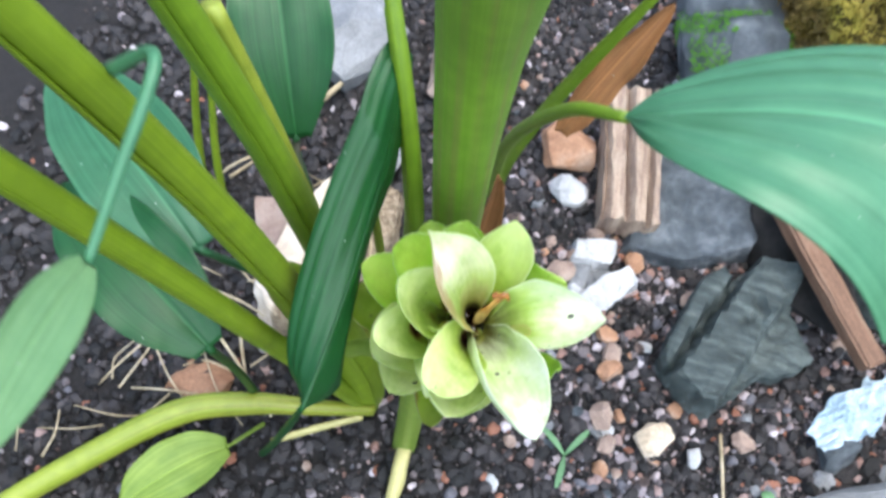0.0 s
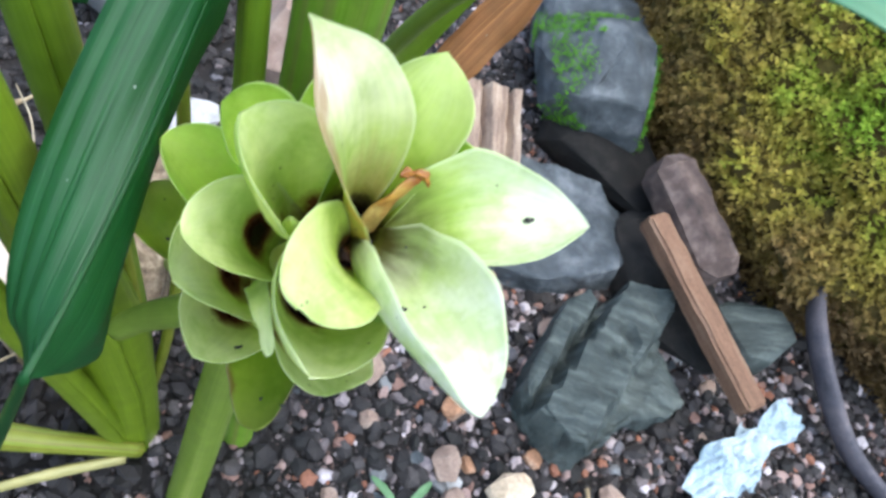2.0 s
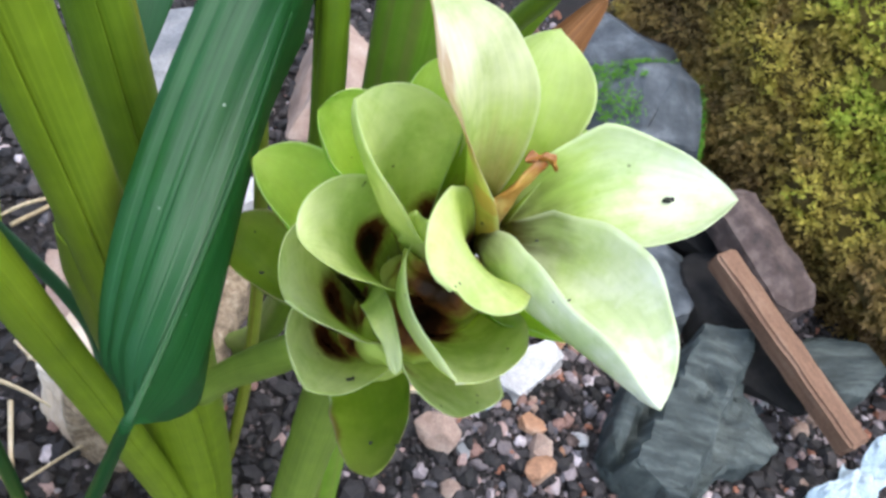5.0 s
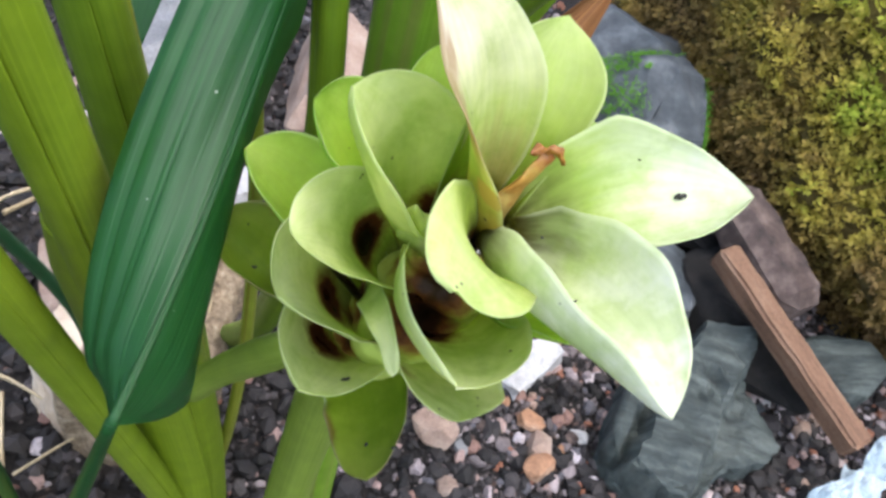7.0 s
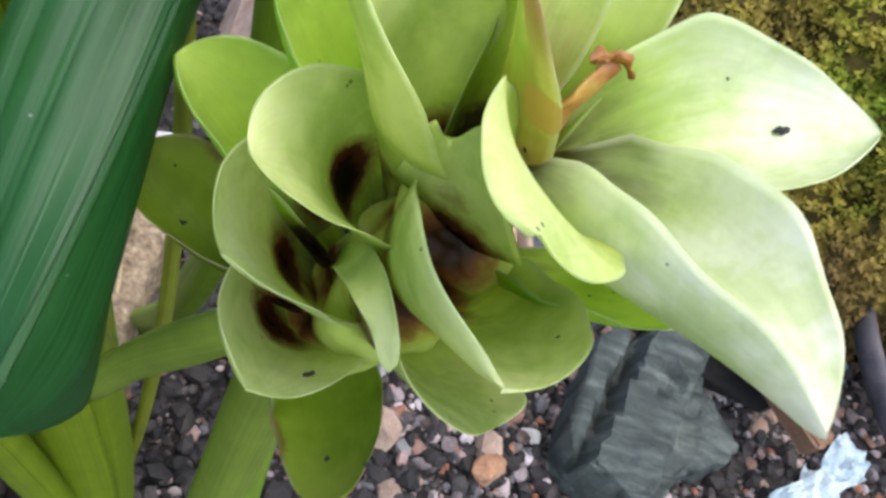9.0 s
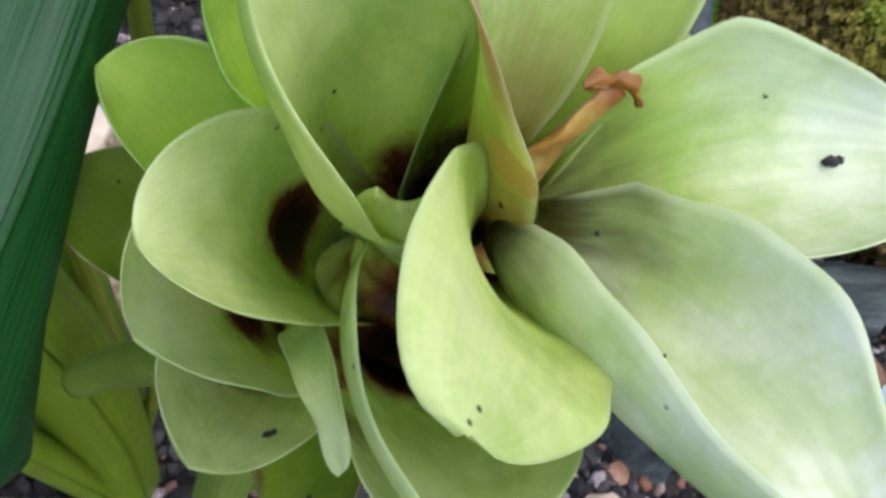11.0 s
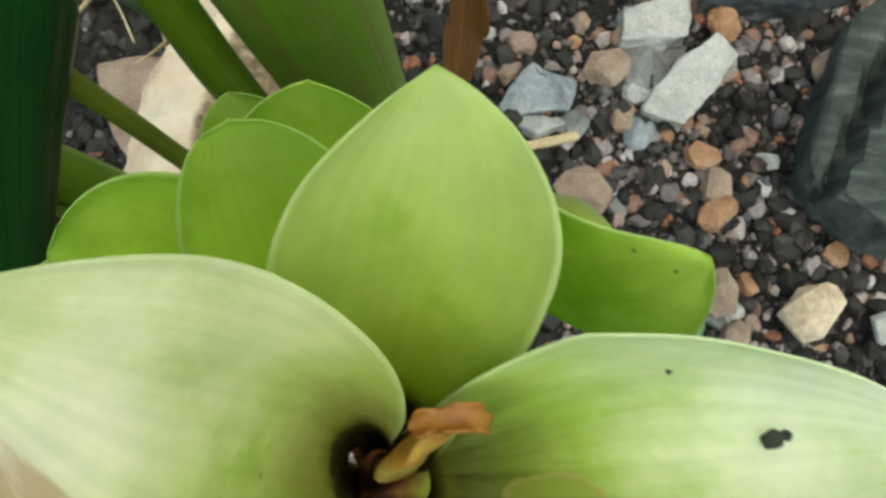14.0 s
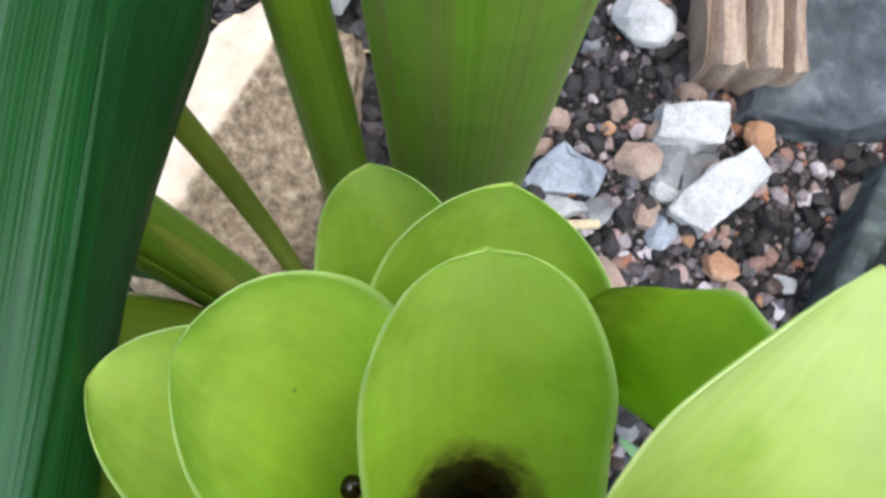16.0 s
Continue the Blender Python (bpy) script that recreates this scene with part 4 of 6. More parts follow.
stone("blue_pebble", "slate blue pebble beside the paper scrap", (0.352, 0.128), (0.048, 0.036, 0.026), 10, MAT_BLUE, 71, square=0.6)
stone("grey_rock", "wet grey rock with a smooth top", (0.395, 0.068), (0.13, 0.11, 0.06), 30, MAT_GREY, 73, category="rock", square=0.6, points=28)


def ribbed_tile():
    """A broken piece of ribbed tile: a wavy section drawn along its length."""
    nx, ny = 49, 22
    xs, ys = np.linspace(-0.027, 0.027, nx), np.linspace(-0.075, 0.075, ny)
    rng = np.random.RandomState(4)
    verts = []
    for side in (1, 0):
        for j, y in enumerate(ys):
            for x in xs:
                z = 0.030 + (0.0105 + 0.006 * noise.noise(Vector((x * 55, 0.5, 3)))) * min(1.0, 1.7 * abs(math.sin(x * 150 + 0.5 + 0.9 * noise.noise(Vector((x * 60, y * 9, 7)))))) if side else 0.0
                e = noise.noise(Vector((x * 120, y * 60, side))) * 0.0015
                yy = y + (0.010 * noise.noise(Vector((x * 70, j // (ny - 1), 2))) if j in (0, ny - 1) else 0)
                verts.append((x + e, yy, z + e))
    faces, o = [], nx * ny
    for j in range(ny - 1):
        for i in range(nx - 1):
            a = j * nx + i
            faces += [(a, a + 1, a + nx + 1, a + nx), (o + a, o + a + nx, o + a + nx + 1, o + a + 1)]
    ring = list(range(nx)) + [j * nx + nx - 1 for j in range(1, ny)] + [(ny - 1) * nx + i for i in range(nx - 2, -1, -1)] + [j * nx for j in range(ny - 2, 0, -1)]
    faces += [(c, a, o + a, o + c) for a, c in zip(ring, ring[1:] + ring[:1])]
    return mesh_from("ribbed_tile", verts, faces, [MAT_RIB], smooth=False)


tile = place("ribbed_tile", ribbed_tile(), label="broken piece of ribbed pinkish clay tile", category="tile")
tile.matrix_world = pose(0.098, 0.338, 0.0, 4, 0, 14)


def bar(name, a, b, w, h, mat, label, category, seed=0, bow=0.0, cuts=24, edge=0.13):
    """A worn rectangular bar between two points."""
    a, b = Vector(a), Vector(b)
    ln = (b - a).length
    bm = bmesh.new()
    bmesh.ops.create_cube(bm, size=1.0)
    for v in bm.verts:
        v.co = Vector((v.co.x * ln, v.co.y * w, v.co.z * h))
    bmesh.ops.bevel(bm, geom=list(bm.edges), offset=min(w, h) * edge, segments=3 if edge < 0.2 else 1, affect="EDGES")
    es = [e for e in bm.edges if e.calc_length() > ln * 0.5]
    bmesh.ops.subdivide_edges(bm, edges=es, cuts=cuts, use_grid_fill=True)
    for v in bm.verts:
        q = v.co * 90 + Vector((seed, 0, 0))
        v.co += Vector((0, noise.noise(Vector((q.x * 0.6, q.y, q.z))), noise.noise(Vector((q.x * 0.6, q.z, q.y + 9))))) * w * 0.05
        v.co.y += bow * (1 - (2 * v.co.x / ln) ** 2)
    me = bpy.data.meshes.new(name)
    bm.to_mesh(me)
    bm.free()
    me.materials.append(mat)
    ob = new(name, me)
    ob.matrix_world = Matrix.Translation((a + b) / 2) @ (b - a).to_track_quat("X", "Z").to_matrix().to_4x4()
    return tagged(ob, label, category)


bar("brown_stone", (0.238, 0.386, 0.066), (0.308, 0.304, 0.046), 0.044, 0.046, MAT_BROWN, "angular brown stone block with worn faces", "stone", 9, edge=0.26)
bar("wooden_stick", (0.236, 0.318, 0.066), (0.350, 0.203, 0.040), 0.021, 0.018, MAT_WOOD, "reddish-brown square wooden stick leaning on stones", "stick", 3)
iron = holder("iron_hook", (0.42, 0.28, 0), "curved dark rusty iron strip against the boulder", "iron strip")
under(place("strip", tube("strip", [(0.407, 0.372, 0.045), (0.395, 0.345, 0.055), (0.397, 0.305, 0.05), (0.418, 0.262, 0.035), (0.452, 0.222, 0.018), (0.50, 0.195, 0.008)], [0.010, 0.011, 0.011, 0.011, 0.010, 0.008], MAT_IRON, 12, 0.55, (0, 0, 1)), label="bent iron strip"), iron)

chip = slab("white_chip", "white angular stone chip on a grey foot, split by a crack", [(0.0757, 0.2383), (0.111, 0.2482), (0.1152, 0.2257), (0.0789, 0.2169)], -0.002, 0.017, MAT_WHITE, 81, group="white chips", taper=0.03)
foot = slab("grey_foot", "", [(0.0805, 0.2165), (0.0960, 0.2205), (0.0975, 0.1925), (0.0855, 0.1942)], -0.002, 0.010, MAT_GREY, 84, taper=0.03, category="")
foot_b = slab("grey_foot", "", [(0.0975, 0.2205), (0.1160, 0.2245), (0.1190, 0.2008), (0.106, 0.1924), (0.0990, 0.1930)], -0.002, 0.009, MAT_GREY, 85, taper=0.03, category="")
for q in (foot, foot_b):
    q.parent = chip
    q.matrix_parent_inverse = Matrix.Translation(chip.location).inverted()
slab("white_chip", "white angular stone chip", [(0.1292, 0.2272), (0.142, 0.2149), (0.126, 0.1851), (0.1185, 0.1707), (0.0956, 0.176), (0.0985, 0.1884)], -0.003, 0.016, MAT_WHITE, 82, group="white chips", taper=0.03)
flake = slab("grey_chip", "flat blue-grey slate chip with a white broken edge", [(0.0316, 0.1979), (0.0564, 0.1868), (0.0548, 0.1745), (0.0210, 0.1664), (0.0170, 0.1690)], -0.003, 0.013, MAT_SLATE_PALE, 83, taper=0.03)
rim = slab("white_edge", "", [(0.0215, 0.1650), (0.0545, 0.1730), (0.0546, 0.1647), (0.0394, 0.1573)], -0.003, 0.008, MAT_WHITE, 86, taper=0.03, category="")
rim.parent = flake
rim.matrix_parent_inverse = Matrix.Translation(flake.location).inverted()
bar("pale_splinter", (0.033, 0.148, 0.006), (0.063, 0.160, 0.006), 0.005, 0.004, MAT_STRAW, "pale wooden splinter on the gravel", "splinter", 4, cuts=8)


def paper_strip(b, e, half, seed, lift):
    """A crumpled strip of paper from b to e, with its half width along it."""
    n = 34
    b, e = Vector((*b, 0.0)), Vector((*e, 0.0))
    d = e - b
    across = Vector((-d.y, d.x, 0)).normalized()
    verts, faces = [], []
    for side in (0, 1):
        for i in range(n):
            for j in range(n):
                u, v = i / (n - 1), j / (n - 1) * 2 - 1
                w = np.interp(u, np.linspace(0, 1, len(half)), half) * (1 + 0.22 * noise.noise(Vector((u * 8, math.copysign(1.0, v), seed))))
                p = b + d * u + across * v * w
                z = lift + 0.010 * noise.noise(Vector((p.x * 45, p.y * 45, seed))) + 0.009 * abs(noise.noise(Vector((p.x * 95, p.y * 95, seed + 4)))) + 0.004 * abs(noise.noise(Vector((p.x * 210, p.y * 210, seed + 8))))
                verts.append((p.x, p.y, z - side * 0.0008))
    o = n * n
    for i in range(n - 1):
        for j in range(n - 1):
            a = i * n + j
            faces += [(a, a + n, a + n + 1, a + 1), (o + a, o + a + 1, o + a + n + 1, o + a + n)]
    ring = list(range(n)) + [i * n + n - 1 for i in range(1, n)] + [(n - 1) * n + j for j in range(n - 2, -1, -1)] + [i * n for i in range(n - 2, 0, -1)]
    faces += [(a, c, o + c, o + a) for a, c in zip(ring, ring[1:] + ring[:1])]
    return verts, faces


def paper_scrap():
    """One torn scrap: a long crumpled tongue with a side flap."""
    va, fa = paper_strip((0.324, 0.130), (0.404, 0.238), (0.010, 0.017, 0.020, 0.019, 0.012, 0.010, 0.016, 0.013), 6, 0.012)
    vb, fb = paper_strip((0.366, 0.152), (0.366, 0.206), (0.004, 0.007, 0.010, 0.012, 0.010), 9, 0.011)
    return mesh_from("paper_scrap", va + vb, fa + [tuple(k + len(va) for k in f) for f in fb], [MAT_PAPER], smooth=False)


place("paper_scrap", paper_scrap(), label="crumpled pale blue paper scrap on the gravel", category="paper scrap")

me = moss_tufts("stone_moss", bpy.data.objects["blue_stone"].data, bpy.data.objects["blue_stone"].matrix_world, 2600, 8, MAT_MOSS_GREEN, 0, 1,
                lambda c, n: 1.0 if (n[0] < -0.25 or n[0] > 0.6) and c[2] > 0.02 and noise.noise(Vector((c[0] * 28, c[1] * 28, c[2] * 28))) > -0.05 else 0.0, (0.002, 0.005))
place("stone_moss", me, label="bright green moss on the blue-grey stone", category="moss", kind="stuff")

# named pebbles that stand out
PEBBLES = [(0.132, 0.159, 0.011, 0), (0.143, 0.127, 0.013, 0), (0.140, 0.142, 0.012, 1), (0.070, 0.129, 0.018, 2), (0.023, 0.212, 0.010, 1), (0.195, 0.082, 0.019, 3),
           (0.147, 0.084, 0.014, 2), (0.118, 0.212, 0.009, 1), (0.082, 0.225, 0.010, 1), (0.158, 0.062, 0.010, 2), (0.232, 0.080, 0.010, 4), (0.268, 0.108, 0.012, 2),
           (0.0729, 0.2033, 0.015, 1), (0.0866, 0.1751, 0.010, 1), (0.056, 0.2299, 0.008, 1), (0.0232, 0.2125, 0.010, 2), (0.021, 0.1925, 0.009, 1), (0.095, 0.1669, 0.012, 5), (0.1352, 0.2403, 0.012, 0), (0.0925, 0.1900, 0.010, 4), (0.1964, 0.2229, 0.013, 2)]
PEB_MATS = [MAT_ORANGE, MAT_PINK, MAT_PINK, MAT_BEIGE, MAT_WHITE, MAT_SLATE_PALE]
PEB_LABELS = ["small orange-red pebble in the gravel", "small pink-beige pebble in the gravel", "pinkish brown pebble in the gravel", "tan pebble in the gravel", "whitish pebble in the gravel", "flat blue-grey pebble in the gravel"]
for i, (x, y, r, k) in enumerate(PEBBLES):
    stone("pebble", PEB_LABELS[k], (x, y), (r * 2, r * 1.6, r * 1.2), i * 47 % 180, PEB_MATS[k], 100 + i, category="pebble", group="loose pebbles", square=0.35, points=30, bevel=0.12, cuts=1)


# ---- loose grit ----
def spread(n, seed, keep):
    rng = np.random.RandomState(seed)
    out = []
    while len(out) < n:
        x, y = -0.50 + 1.08 * rng.rand(), -0.30 + 1.00 * rng.rand()
        rim = min(1.0, (x + 0.50) / 0.12, (0.58 - x) / 0.12, (y + 0.30) / 0.12, (0.70 - y) / 0.12)
        if rng.rand() < keep(x, y) * rim:
            out.append((x, y))
    return np.array(out)


def gravel_weight(x, y):
    g = 1.0 / (1.0 + math.exp(-(x - 0.02 - 0.25 * max(0, -y)) * 22))
    g *= 1 - 0.65 * math.exp(-((x - 0.03) ** 2 + (y - 0.02) ** 2) / 0.0081)
    return (0.16 + 0.84 * g) * (0.62 + 0.6 * noise.noise(Vector((x * 14, y * 14, 2))))


def bed(name, n, seed, keep, lo, hi, power, mat, level, label, category, sink=0.25):
    xy = spread(n, seed, keep)
    rng = np.random.RandomState(seed + 1)
    r = lo + (hi - lo) * rng.rand(n) ** power
    at = np.array([(x, y, soil_height(x, y) - 0.003 + q * (0.55 - sink)) for (x, y), q in zip(xy, r)])
    place(name, scatter_lumps(name, at, r, mat, seed + 2, level), label=label, category=category, kind="stuff")


bed("gravel", 10500, 11, gravel_weight, 0.0024, 0.0066, 2.2, MAT_GRAVEL, 2, "mixed gravel of red, tan, grey and white pebbles", "gravel")
bed("fine_grit", 56000, 21, gravel_weight, 0.0009, 0.0030, 1.4, MAT_GRIT, 1, "fine mixed grit between the pebbles", "grit")
bed("soil_lumps", 22000, 31, lambda x, y: 0.25 + 0.75 * (1 - gravel_weight(x, y)), 0.0012, 0.0105, 2.6, MAT_CRUMBS, 1, "dark grey-brown crumbs of soil", "soil")


# single pebbles that can be told apart
TONES = [(MAT_PINK, "pinkish rounded pebble in the gravel"), (MAT_ORANGE, "rust-orange pebble in the gravel"), (MAT_GREY, "grey rounded pebble in the gravel"), (MAT_WHITE, "whitish pebble in the gravel"), (MAT_BROWN, "dark brown pebble in the gravel"), (MAT_BLUE, "blue-grey pebble in the gravel")]
SHAPES = []
for k in range(24):
    bm = rough_hull((0.02, 0.016 + 0.003 * (k % 3), 0.011 + 0.002 * (k % 2)), 300 + k, points=26, square=0.35, bevel=0.12, cuts=1)
    me = bpy.data.meshes.new("pebble")
    bm.to_mesh(me)
    bm.free()
    me.materials.append(TONES[k % 6][0])
    SHAPES.append(me)
rng = np.random.RandomState(91)
for k, (x, y) in enumerate(spread(250, 93, lambda x, y: gravel_weight(x, y) * (1.0 if -0.08 < x < 0.42 and -0.15 < y < 0.42 else 0.0))):
    pick = int(rng.choice(24, p=np.array([5, 3, 4, 2, 3, 2] * 4) / 76.0))
    ob = new("pebble", SHAPES[pick])
    sc = 0.45 + 0.55 * rng.rand() ** 1.6
    ob.matrix_world = Matrix.Translation((x, y, soil_height(x, y) - 0.003 + 0.0035 * sc)) @ Euler((rng.randn() * 0.3, rng.randn() * 0.3, rng.rand() * 6.28)).to_matrix().to_4x4() @ Matrix.Scale(sc, 4)
    tagged(ob, TONES[pick % 6][1], "pebble", "loose pebbles")


# ---- dry straws, root and sprouts ----
def straw(a, b, r, seed, label="pale dry straw lying on the soil"):
    rng = np.random.RandomState(seed)
    a, b = np.array(a), np.array(b)
    m = (a + b) / 2 + rng.randn(3) * 0.004
    m[2] = abs(m[2]) + 0.002
    return place("dry_straw", tube("dry_straw", [a, m, b], [r, r * 0.9, r * 0.6], MAT_STRAW, 8, 0.55, (0, 0, 1), seed=seed), label=label, category="straw", group="dry straws")


straw((-0.217, 0.043, 0.012), (-0.110, -0.024, 0.008), 0.0028, 1)
straw((-0.178, 0.050, 0.010), (-0.142, -0.006, 0.006), 0.0030, 2)
straw((-0.225, 0.060, 0.008), (-0.150, 0.052, 0.014), 0.0022, 3)
straw((-0.252, 0.172, 0.006), (-0.225, 0.225, 0.010), 0.0025, 4)
straw((-0.214, 0.273, 0.010), (-0.172, 0.360, 0.016), 0.0045, 5)
straw((0.247, 0.107, 0.007), (0.264, 0.044, 0.006), 0.0026, 6, "short white straw on the gravel")
straw((-0.10, 0.16, 0.05), (-0.09, 0.10, 0.006), 0.0028, 7)
straw((-0.236, -0.05, 0.01), (-0.232, 0.03, 0.01), 0.0016, 8)
straw((-0.20, 0.09, 0.006), (-0.13, 0.06, 0.006), 0.0018, 9)
straw((-0.19, 0.02, 0.006), (-0.205, -0.06, 0.006), 0.0020, 10)
litter = np.random.RandomState(77)
for k in range(26):
    cx, cy, ang, ln = -0.30 + 0.19 * litter.rand(), -0.12 + 0.34 * litter.rand(), litter.rand() * 6.28, 0.018 + 0.03 * litter.rand()
    dx, dy = math.cos(ang) * ln, math.sin(ang) * ln
    straw((cx - dx, cy - dy, 0.006 + 0.006 * litter.rand()), (cx + dx, cy + dy, 0.005 + 0.008 * litter.rand()), 0.0009 + 0.0012 * litter.rand(), 20 + k, "thin bleached grass straw on the soil")

# ---- the flower spike ----
spike = holder("flower_spike", (0, 0, 0), "pale green ginger flower spike with cupped bracts on a stalk", "flower")
under(place("stalk", tube("stalk", [(0, 0, -0.01), (0.003, -0.003, 0.08), (0.006, -0.008, 0.18), (0.011, -0.016, 0.262), (0.019, -0.023, 0.295), (0.024, -0.028, 0.315)],
                          [0.0105, 0.0100, 0.0095, 0.0105, 0.0085, 0.004], MAT_STALK, 16, grooves=5, groove=0.04), label="pale green fleshy flower stalk"), spike)


# centres and radii of the pouch pits: brown decay plus painted depth shade
PITS = [((0.0100, -0.0350, 0.3370), 0.0070), ((0.0075, -0.0325, 0.3110), 0.0075), ((0.0080, -0.0330, 0.2940), 0.0075), ((0.0308, -0.0420, 0.3365), 0.0098), ((0.0285, -0.0450, 0.3235), 0.0092),
        ((0.0262, -0.0258, 0.3425), 0.0085), ((0.0330, -0.0250, 0.3425), 0.0080), ((0.0350, -0.0345, 0.3445), 0.0080), ((0.0185, -0.0115, 0.331), 0.0090), ((0.0045, -0.0145, 0.314), 0.0075),
        ((0.0290, -0.0387, 0.3515), 0.0050), ((0.0322, -0.0275, 0.3500), 0.0090)]


def pit_depth(points):
    """How near each point is to a pit of decay and painted shade, in pit radii."""
    return np.min([np.linalg.norm(points - np.array(c), axis=-1) / w for c, w in PITS], axis=0)


def fused_axis():
    """The fleshy middle in which the bracts grow together: a lumpy body with a rotting pit in each pouch, its depth
    darkened by painted shade.
    """
    axis = np.array([(0.012, -0.018, 0.262), (0.017, -0.022, 0.282), (0.022, -0.028, 0.300), (0.027, -0.033, 0.318), (0.031, -0.034, 0.334), (0.0320, -0.033, 0.341), (0.0325, -0.0325, 0.3440)])
    radius = [0.008, 0.0125, 0.0135, 0.0140, 0.0130, 0.0085, 0.0006]
    nu, nv = 110, 96
    q = np.linspace(0, 6, nu)
    p = np.stack([np.interp(q, range(7), axis[:, k]) for k in range(3)], 1)
    r = np.interp(q, range(7), radius)
    r = np.convolve(np.pad(r, 5, mode="edge"), np.ones(11) / 11, "valid")
    r[-1] = 0.0003
    d = unit(np.array([0.024, -0.017, 0.085]))
    x = unit(np.cross(d, np.array([0.0, 1.0, 0.0])))
    y = np.cross(d, x)
    a = np.linspace(0, 2 * np.pi, nv, endpoint=False)
    out = x[None] * np.cos(a)[:, None] + y[None] * np.sin(a)[:, None]
    lump = np.array([[noise.noise(Vector((c[0] * 2.2, c[1] * 2.2, z * 0.16))) for c in out] for z in range(nu)])
    v = p[:, None, :] + out[None] * (r[:, None] * (1 + 0.14 * lump))[..., None]
    swell = np.linalg.norm(v - np.array([0.019, -0.037, 0.342]), axis=-1) / 0.009
    v = v + np.array([-0.0025, -0.0015, 0.004]) * np.exp(-swell ** 2)[..., None]
    depth = pit_depth(v)
    for c, w in PITS:
        k = np.linalg.norm(v - np.array(c), axis=-1) / w
        v = v + (p[:, None, :] - v) * (0.5 * np.exp(-k ** 2 * 1.2))[..., None]
    verts = v.reshape(-1, 3)
    faces = [(i * nv + j, i * nv + (j + 1) % nv, (i + 1) * nv + (j + 1) % nv, (i + 1) * nv + j) for i in range(nu - 1) for j in range(nv)]
    faces += [tuple(range(nv - 1, -1, -1)), tuple((nu - 1) * nv + j for j in range(nv))]
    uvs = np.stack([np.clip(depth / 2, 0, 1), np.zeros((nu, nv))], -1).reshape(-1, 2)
    return mesh_from("core", verts, faces, [MAT_CORE], uvs)


under(place("core", fused_axis(), label="fleshy green middle with rotting brown pits and painted pit shade between the bracts"), spike)


def pit_layer(me):
    """Store on the mesh how near each corner is to a pit of decay and painted shade."""
    pts = np.empty(len(me.vertices) * 3)
    me.vertices.foreach_get("co", pts)
    k = np.clip(pit_depth(pts.reshape(-1, 3)) / 2, 0, 1)
    idx = np.empty(len(me.loops), dtype=np.int64)
    me.loops.foreach_get("vertex_index", idx)
    lay = me.uv_layers.new(name="Pits")
    lay.data.foreach_set("uv", np.stack([k[idx], k[idx] * 0], -1).astype(np.float32).ravel())


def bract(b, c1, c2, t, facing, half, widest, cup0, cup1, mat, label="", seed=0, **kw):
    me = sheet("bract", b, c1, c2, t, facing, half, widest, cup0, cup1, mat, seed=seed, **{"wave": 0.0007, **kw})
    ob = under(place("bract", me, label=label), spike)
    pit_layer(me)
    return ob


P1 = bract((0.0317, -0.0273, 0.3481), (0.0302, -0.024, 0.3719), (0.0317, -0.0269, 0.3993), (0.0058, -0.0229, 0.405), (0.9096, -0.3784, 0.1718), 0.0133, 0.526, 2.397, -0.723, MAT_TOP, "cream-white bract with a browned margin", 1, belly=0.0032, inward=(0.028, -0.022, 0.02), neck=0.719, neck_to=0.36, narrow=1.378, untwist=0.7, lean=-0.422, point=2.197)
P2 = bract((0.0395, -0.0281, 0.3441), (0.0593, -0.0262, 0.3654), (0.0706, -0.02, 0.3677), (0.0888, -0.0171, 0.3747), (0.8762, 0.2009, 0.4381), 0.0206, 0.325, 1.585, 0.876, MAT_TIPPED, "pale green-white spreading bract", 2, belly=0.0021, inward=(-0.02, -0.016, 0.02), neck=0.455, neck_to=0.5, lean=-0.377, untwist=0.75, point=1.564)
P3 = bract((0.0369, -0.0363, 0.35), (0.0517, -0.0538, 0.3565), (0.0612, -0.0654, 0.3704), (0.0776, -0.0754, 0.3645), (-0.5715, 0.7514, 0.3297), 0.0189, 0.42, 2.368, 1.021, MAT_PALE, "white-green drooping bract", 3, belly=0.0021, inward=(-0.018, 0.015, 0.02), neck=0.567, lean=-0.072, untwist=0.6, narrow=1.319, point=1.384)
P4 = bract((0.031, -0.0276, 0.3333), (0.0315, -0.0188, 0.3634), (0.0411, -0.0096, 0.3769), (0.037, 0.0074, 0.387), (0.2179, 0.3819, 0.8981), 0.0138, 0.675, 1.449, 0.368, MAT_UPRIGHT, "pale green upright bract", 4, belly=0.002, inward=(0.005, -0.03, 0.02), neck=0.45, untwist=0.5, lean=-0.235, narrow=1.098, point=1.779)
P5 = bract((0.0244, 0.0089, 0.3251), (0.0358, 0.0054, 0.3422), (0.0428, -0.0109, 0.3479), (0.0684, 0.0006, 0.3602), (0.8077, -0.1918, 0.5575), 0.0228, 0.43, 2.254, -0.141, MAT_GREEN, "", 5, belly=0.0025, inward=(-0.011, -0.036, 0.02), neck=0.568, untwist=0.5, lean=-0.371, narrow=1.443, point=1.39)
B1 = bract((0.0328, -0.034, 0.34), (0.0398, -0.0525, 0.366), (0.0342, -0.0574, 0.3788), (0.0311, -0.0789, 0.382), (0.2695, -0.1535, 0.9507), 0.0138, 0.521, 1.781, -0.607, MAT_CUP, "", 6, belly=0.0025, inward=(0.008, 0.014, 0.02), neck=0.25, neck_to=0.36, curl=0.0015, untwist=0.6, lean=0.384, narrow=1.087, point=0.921)
